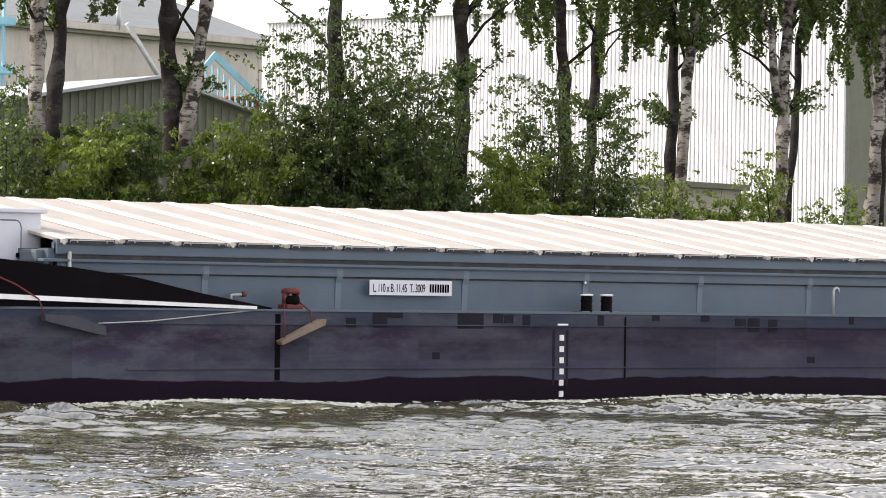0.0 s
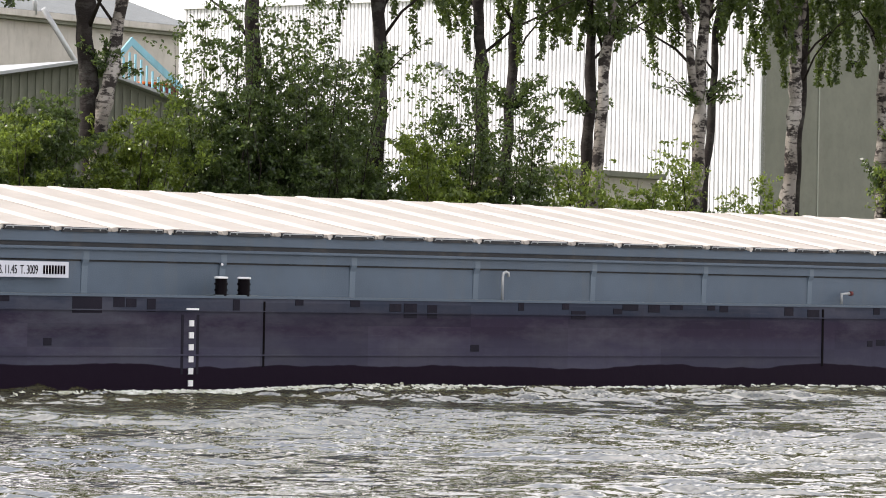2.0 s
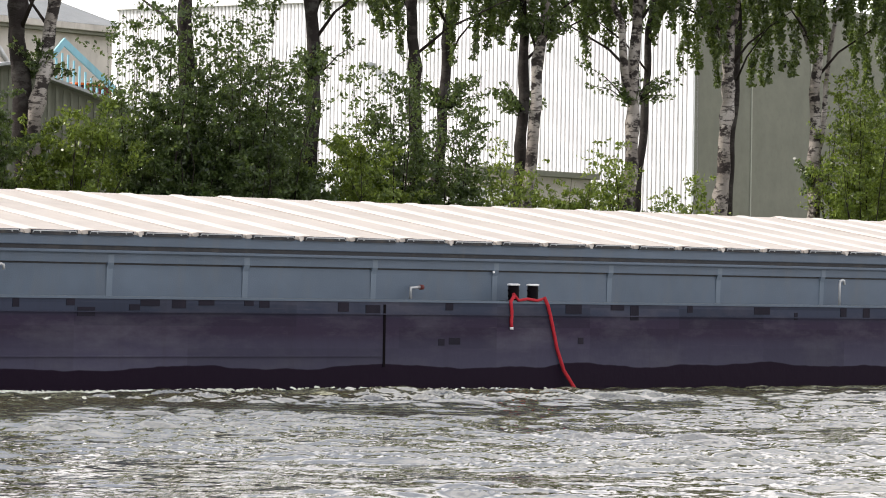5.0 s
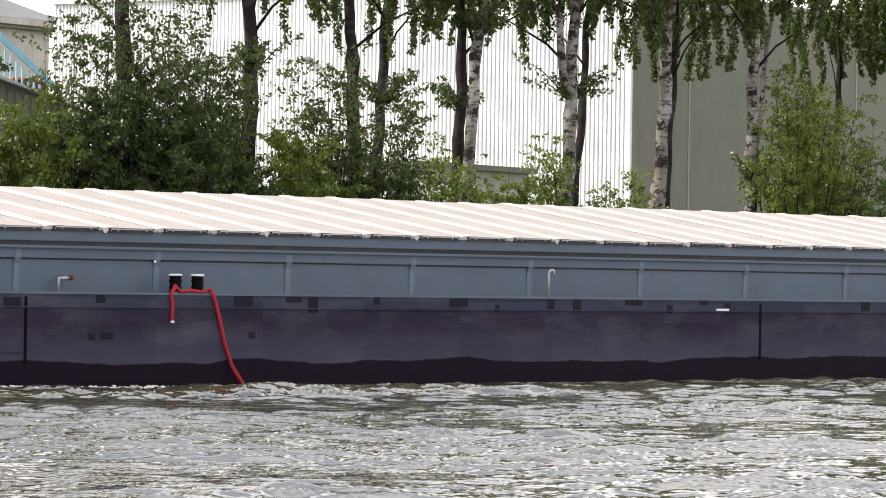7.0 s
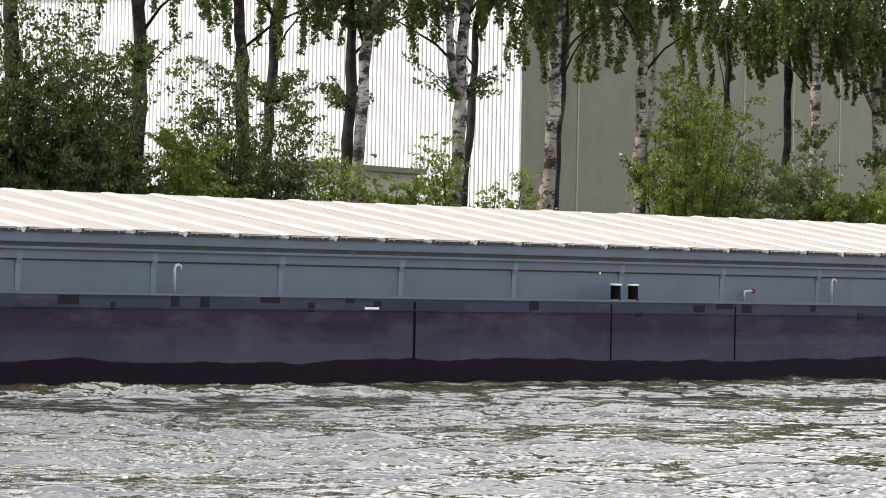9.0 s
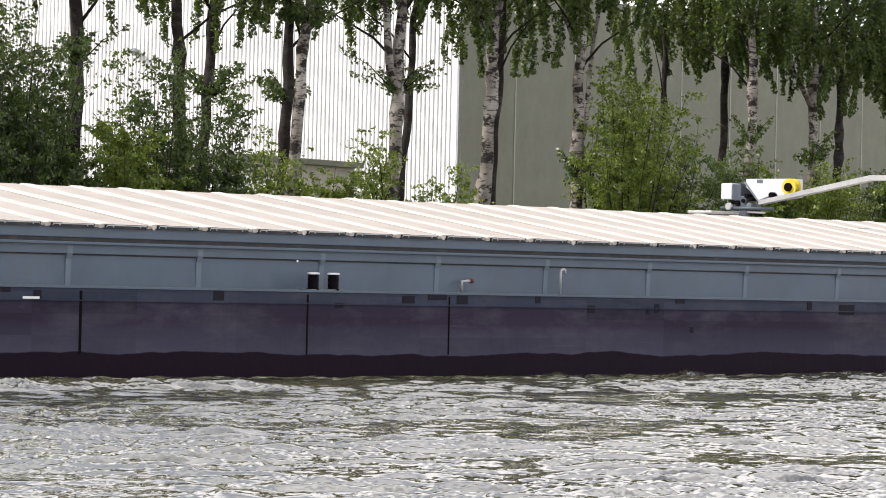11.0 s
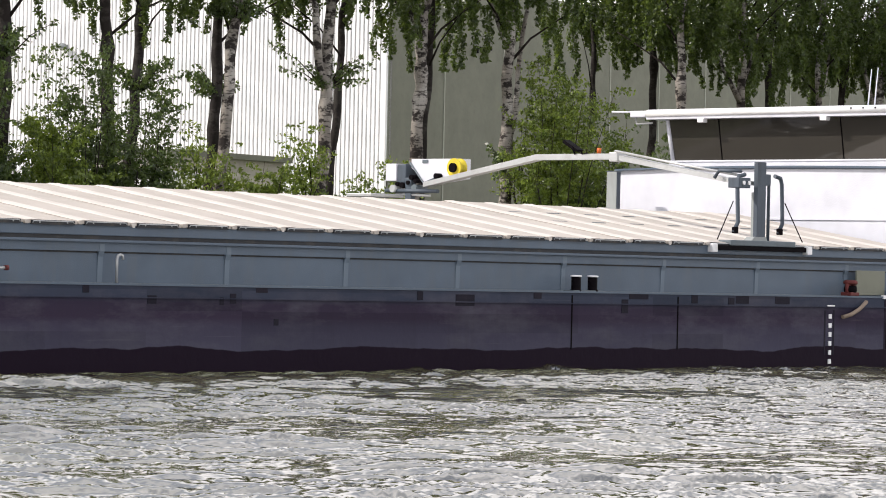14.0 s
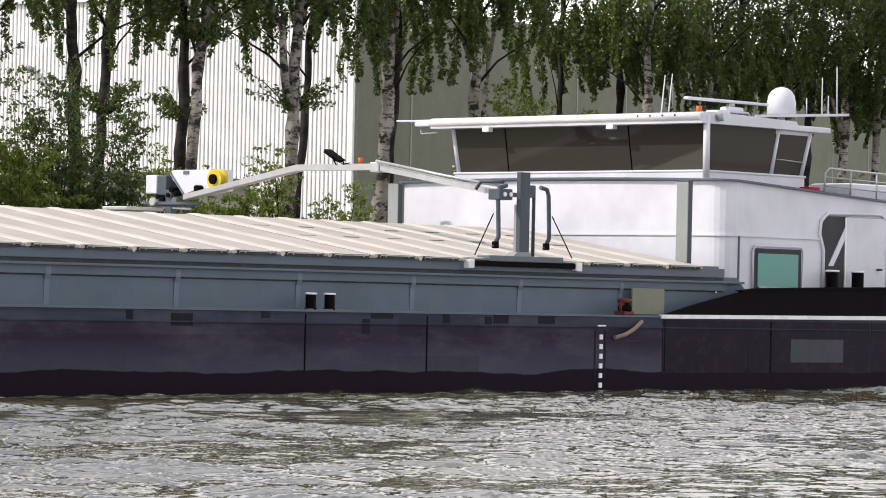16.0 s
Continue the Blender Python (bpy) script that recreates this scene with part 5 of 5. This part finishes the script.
    # aerials
    m = ship("aerial_mast", boxed(113.7, 114.0, 3.9, 4.4, 5.9, 6.3, 0.04), M_WHITE, "white radar and aerial mast on the roof")
    ship("radar_scanner", boxed(112.7, 115.7, 4.1, 4.25, 6.49, 6.555, 0.025), M_WHITE, "", m)
    ship("scanner_neck", boxed(114.1, 114.7, 4.05, 4.3, 6.26, 6.40, 0.05), M_WHITE, "", m)
    ship("scanner_neck", tube(bmesh.new(), [(114.4, 4.18, 6.38), (114.4, 4.18, 6.50)], 0.07, 10), M_STEEL, "", m)
    ship("scanner_foot", tube(bmesh.new(), [(113.9, 4.1, 6.0), (114.1, 4.1, 6.28), (114.9, 4.1, 6.28), (115.2, 4.1, 6.0)], 0.035, 6), M_STEEL, "", m)
    ship("dome", tube(bmesh.new(), [(116.3, 4.2, 6.28), (116.3, 4.2, 6.34), (116.3, 4.2, 6.62), (116.3, 4.2, 6.78), (116.3, 4.2, 6.89), (116.3, 4.2, 6.95), (116.3, 4.2, 6.975)],
                      [0.30, 0.34, 0.34, 0.305, 0.23, 0.13, 0.03], 24), M_WHITE, "white satellite dome", m)
    ship("dome_foot", tube(bmesh.new(), [(116.3, 4.2, 5.87), (116.3, 4.2, 6.28)], 0.09, 10), M_WHITE, "", m)
    ship("aerial_bar", prism(bmesh.new(), [(115.1, 6.20), (118.5, 6.40), (118.5, 6.46), (115.1, 6.26)], 3.85, 4.05), M_WHITE, "", m)
    for x, y, z, h, lean in ((111.96, 4.3, 5.95, 7.0, 0.14), (112.22, 4.3, 5.95, 7.05, 0.14), (116.95, 3.95, 6.3, 6.75, 0.0), (117.55, 3.95, 6.36, 7.27, 0.0), (117.8, 3.95, 6.38, 6.85, 0.0), (118.15, 3.95, 6.4, 7.56, -0.03)):
        ship("whip_aerial", tube(bmesh.new(), [(x, y, z), (x + lean, y, h)], [0.02, 0.012], 6), M_WHITE, "", m)
    ship("beacon", tube(bmesh.new(), [(110.35, 1.9, 6.0), (110.35, 1.9, 6.16)], 0.06, 10), M_ORANGE, "orange beacon", m)
    # rail of the upper deck
    r = ship("deck_rail", tube(bmesh.new(), [(114.0, 1.2, 4.38), (114.05, 1.2, 4.85), (114.2, 1.2, 4.95), (119.5, 1.2, 4.82)], 0.025, 6), M_STEEL, "steel rail round the upper deck")
    for z in (4.55, 4.75):
        ship("rail_bar", tube(bmesh.new(), [(114.05, 1.2, z), (119.5, 1.2, z - 0.13)], 0.018, 6), M_STEEL, "", r)
    for k in range(5):
        ship("rail_post", tube(bmesh.new(), [(115.0 + k, 1.2, 4.32 - 0.05 * k), (115.0 + k, 1.2, 4.92 - 0.025 * k)], 0.022, 6), M_STEEL, "", r)
    ship("tender", boxed(115.6, 119.0, 1.6, 2.9, 4.22, 4.68, 0.14), M_WHITE, "white boat on the upper deck")
    ship("float", boxed(113.2, 113.6, 1.0, 1.3, 4.40, 4.50, 0.03), M_RED, "")


make_hull()
make_bulwarks()
make_coaming()
make_hatches()
make_bollards()
make_deck_fittings()
make_gantry()
make_superstructure()


# ---------------------------------------------------------------- wake along the hull
def make_wake():
    rng = np.random.default_rng(21)
    xs = np.arange(24, 118, 0.14)
    us = np.linspace(0, 1, 14)
    x, u = np.meshgrid(xs, us, indexing="ij")
    wide = 2.4 + 0.6 * np.sin(x * 0.4)
    y = 0.05 - u * wide
    crest = np.clip(np.sin(x * 0.62 + 0.3 * np.sin(x * 1.7)) * 0.5 + np.sin(x * 0.27 + 1) * 0.5 + 0.25, 0, 1) * np.clip((64 - x) / 30, 0.15, 1)
    h = (0.05 + 0.19 * crest) * np.sin(np.pi * np.clip(u, 0.0, 1)) ** 1.2 - 0.10 * u
    h += 0.03 * np.sin(x * 5.1 + u * 9) * (1 - u) + 0.022 * np.sin(x * 9.7 - u * 13) + rng.normal(size=x.shape) * 0.008
    h[:, 0] = 0.02
    h[:, -1] = -0.15
    nx, nu = x.shape
    co = np.stack([x - 76, y - 5.72, h], -1).reshape(-1, 3)
    i = np.arange(nx * nu).reshape(nx, nu)
    q = np.stack([i[:-1, :-1], i[:-1, 1:], i[1:, 1:], i[1:, :-1]], -1).reshape(-1, 4)
    me = bpy.data.meshes.new("wake")
    me.from_pydata(co.tolist(), [], q.tolist())
    me.polygons.foreach_set("use_smooth", [True] * len(me.polygons))
    me.materials.append(M_CHURN)
    w = tagged(new("wake", me), "low wake wave running along the barge's side", "wake", kind="stuff")
    w.location = (76, 51.72, 0)
    # broken white foam on the crests: small flecks in drifts
    pts, fs = [], []
    for d in range(150):
        dx = 25 + 33 * rng.random() ** 1.3
        dy = -0.15 - abs(rng.normal()) * 0.5
        n = int(rng.uniform(30, 110) * (1.0 if dx < 42 else 0.45))
        spread = rng.uniform(0.25, 0.9)
        for k in range(n):
            cx, cy = dx + rng.normal() * spread, dy + rng.normal() * 0.09
            if cy > -0.28:
                continue
            c = max(0.0, min(1.0, math.sin(cx * 0.62) * 0.5 + math.sin(cx * 0.27 + 1) * 0.5 + 0.25)) * max(0.15, min(1.0, (64 - cx) / 30))
            wd = 2.4 + 0.6 * math.sin(cx * 0.4)
            u = min(1.0, (0.05 - cy) / wd)
            z = (0.05 + 0.19 * c) * math.sin(math.pi * u) ** 1.2 - 0.10 * u + rng.uniform(0.0, 0.05)
            ln, w2 = rng.uniform(0.02, 0.10), rng.uniform(0.012, 0.04)
            b = len(pts)
            for j in range(5):
                a = 6.283 * j / 5 + rng.random()
                rr = rng.uniform(0.5, 1.2)
                pts.append((cx - 76 + ln * rr * math.cos(a), cy - 5.72 + w2 * rr * math.sin(a), z + w2 * 0.7 * math.sin(a) + rng.uniform(-0.008, 0.008)))
            fs.append((b, b + 1, b + 2, b + 3, b + 4))
    me = bpy.data.meshes.new("foam")
    me.from_pydata(pts, [], fs)
    me.materials.append(M_FOAM)
    f = tagged(new("foam", me), "streaks of white foam on the wake crests", "foam", kind="stuff")
    f.location = (76, 51.72, 0)
    return w, f


wake, foam = make_wake()


def motions():
    rows = [(t, pose(76 + dx, 51.72, 0)) for t, dx in COURSE]
    walk(barge, rows)
    walk(wake, [(t, pose(76 + dx, 51.72, 0)) for t, dx in COURSE])
    walk(foam, [(t, pose(76 + dx, 51.72, 0.0)) for t, dx in COURSE])
    walk(water, [(0.0, pose(0, 0, 0)), (8.0, pose(-5.2, 0, 0)), (16.0, pose(-10.4, 0, 0))])


motions()
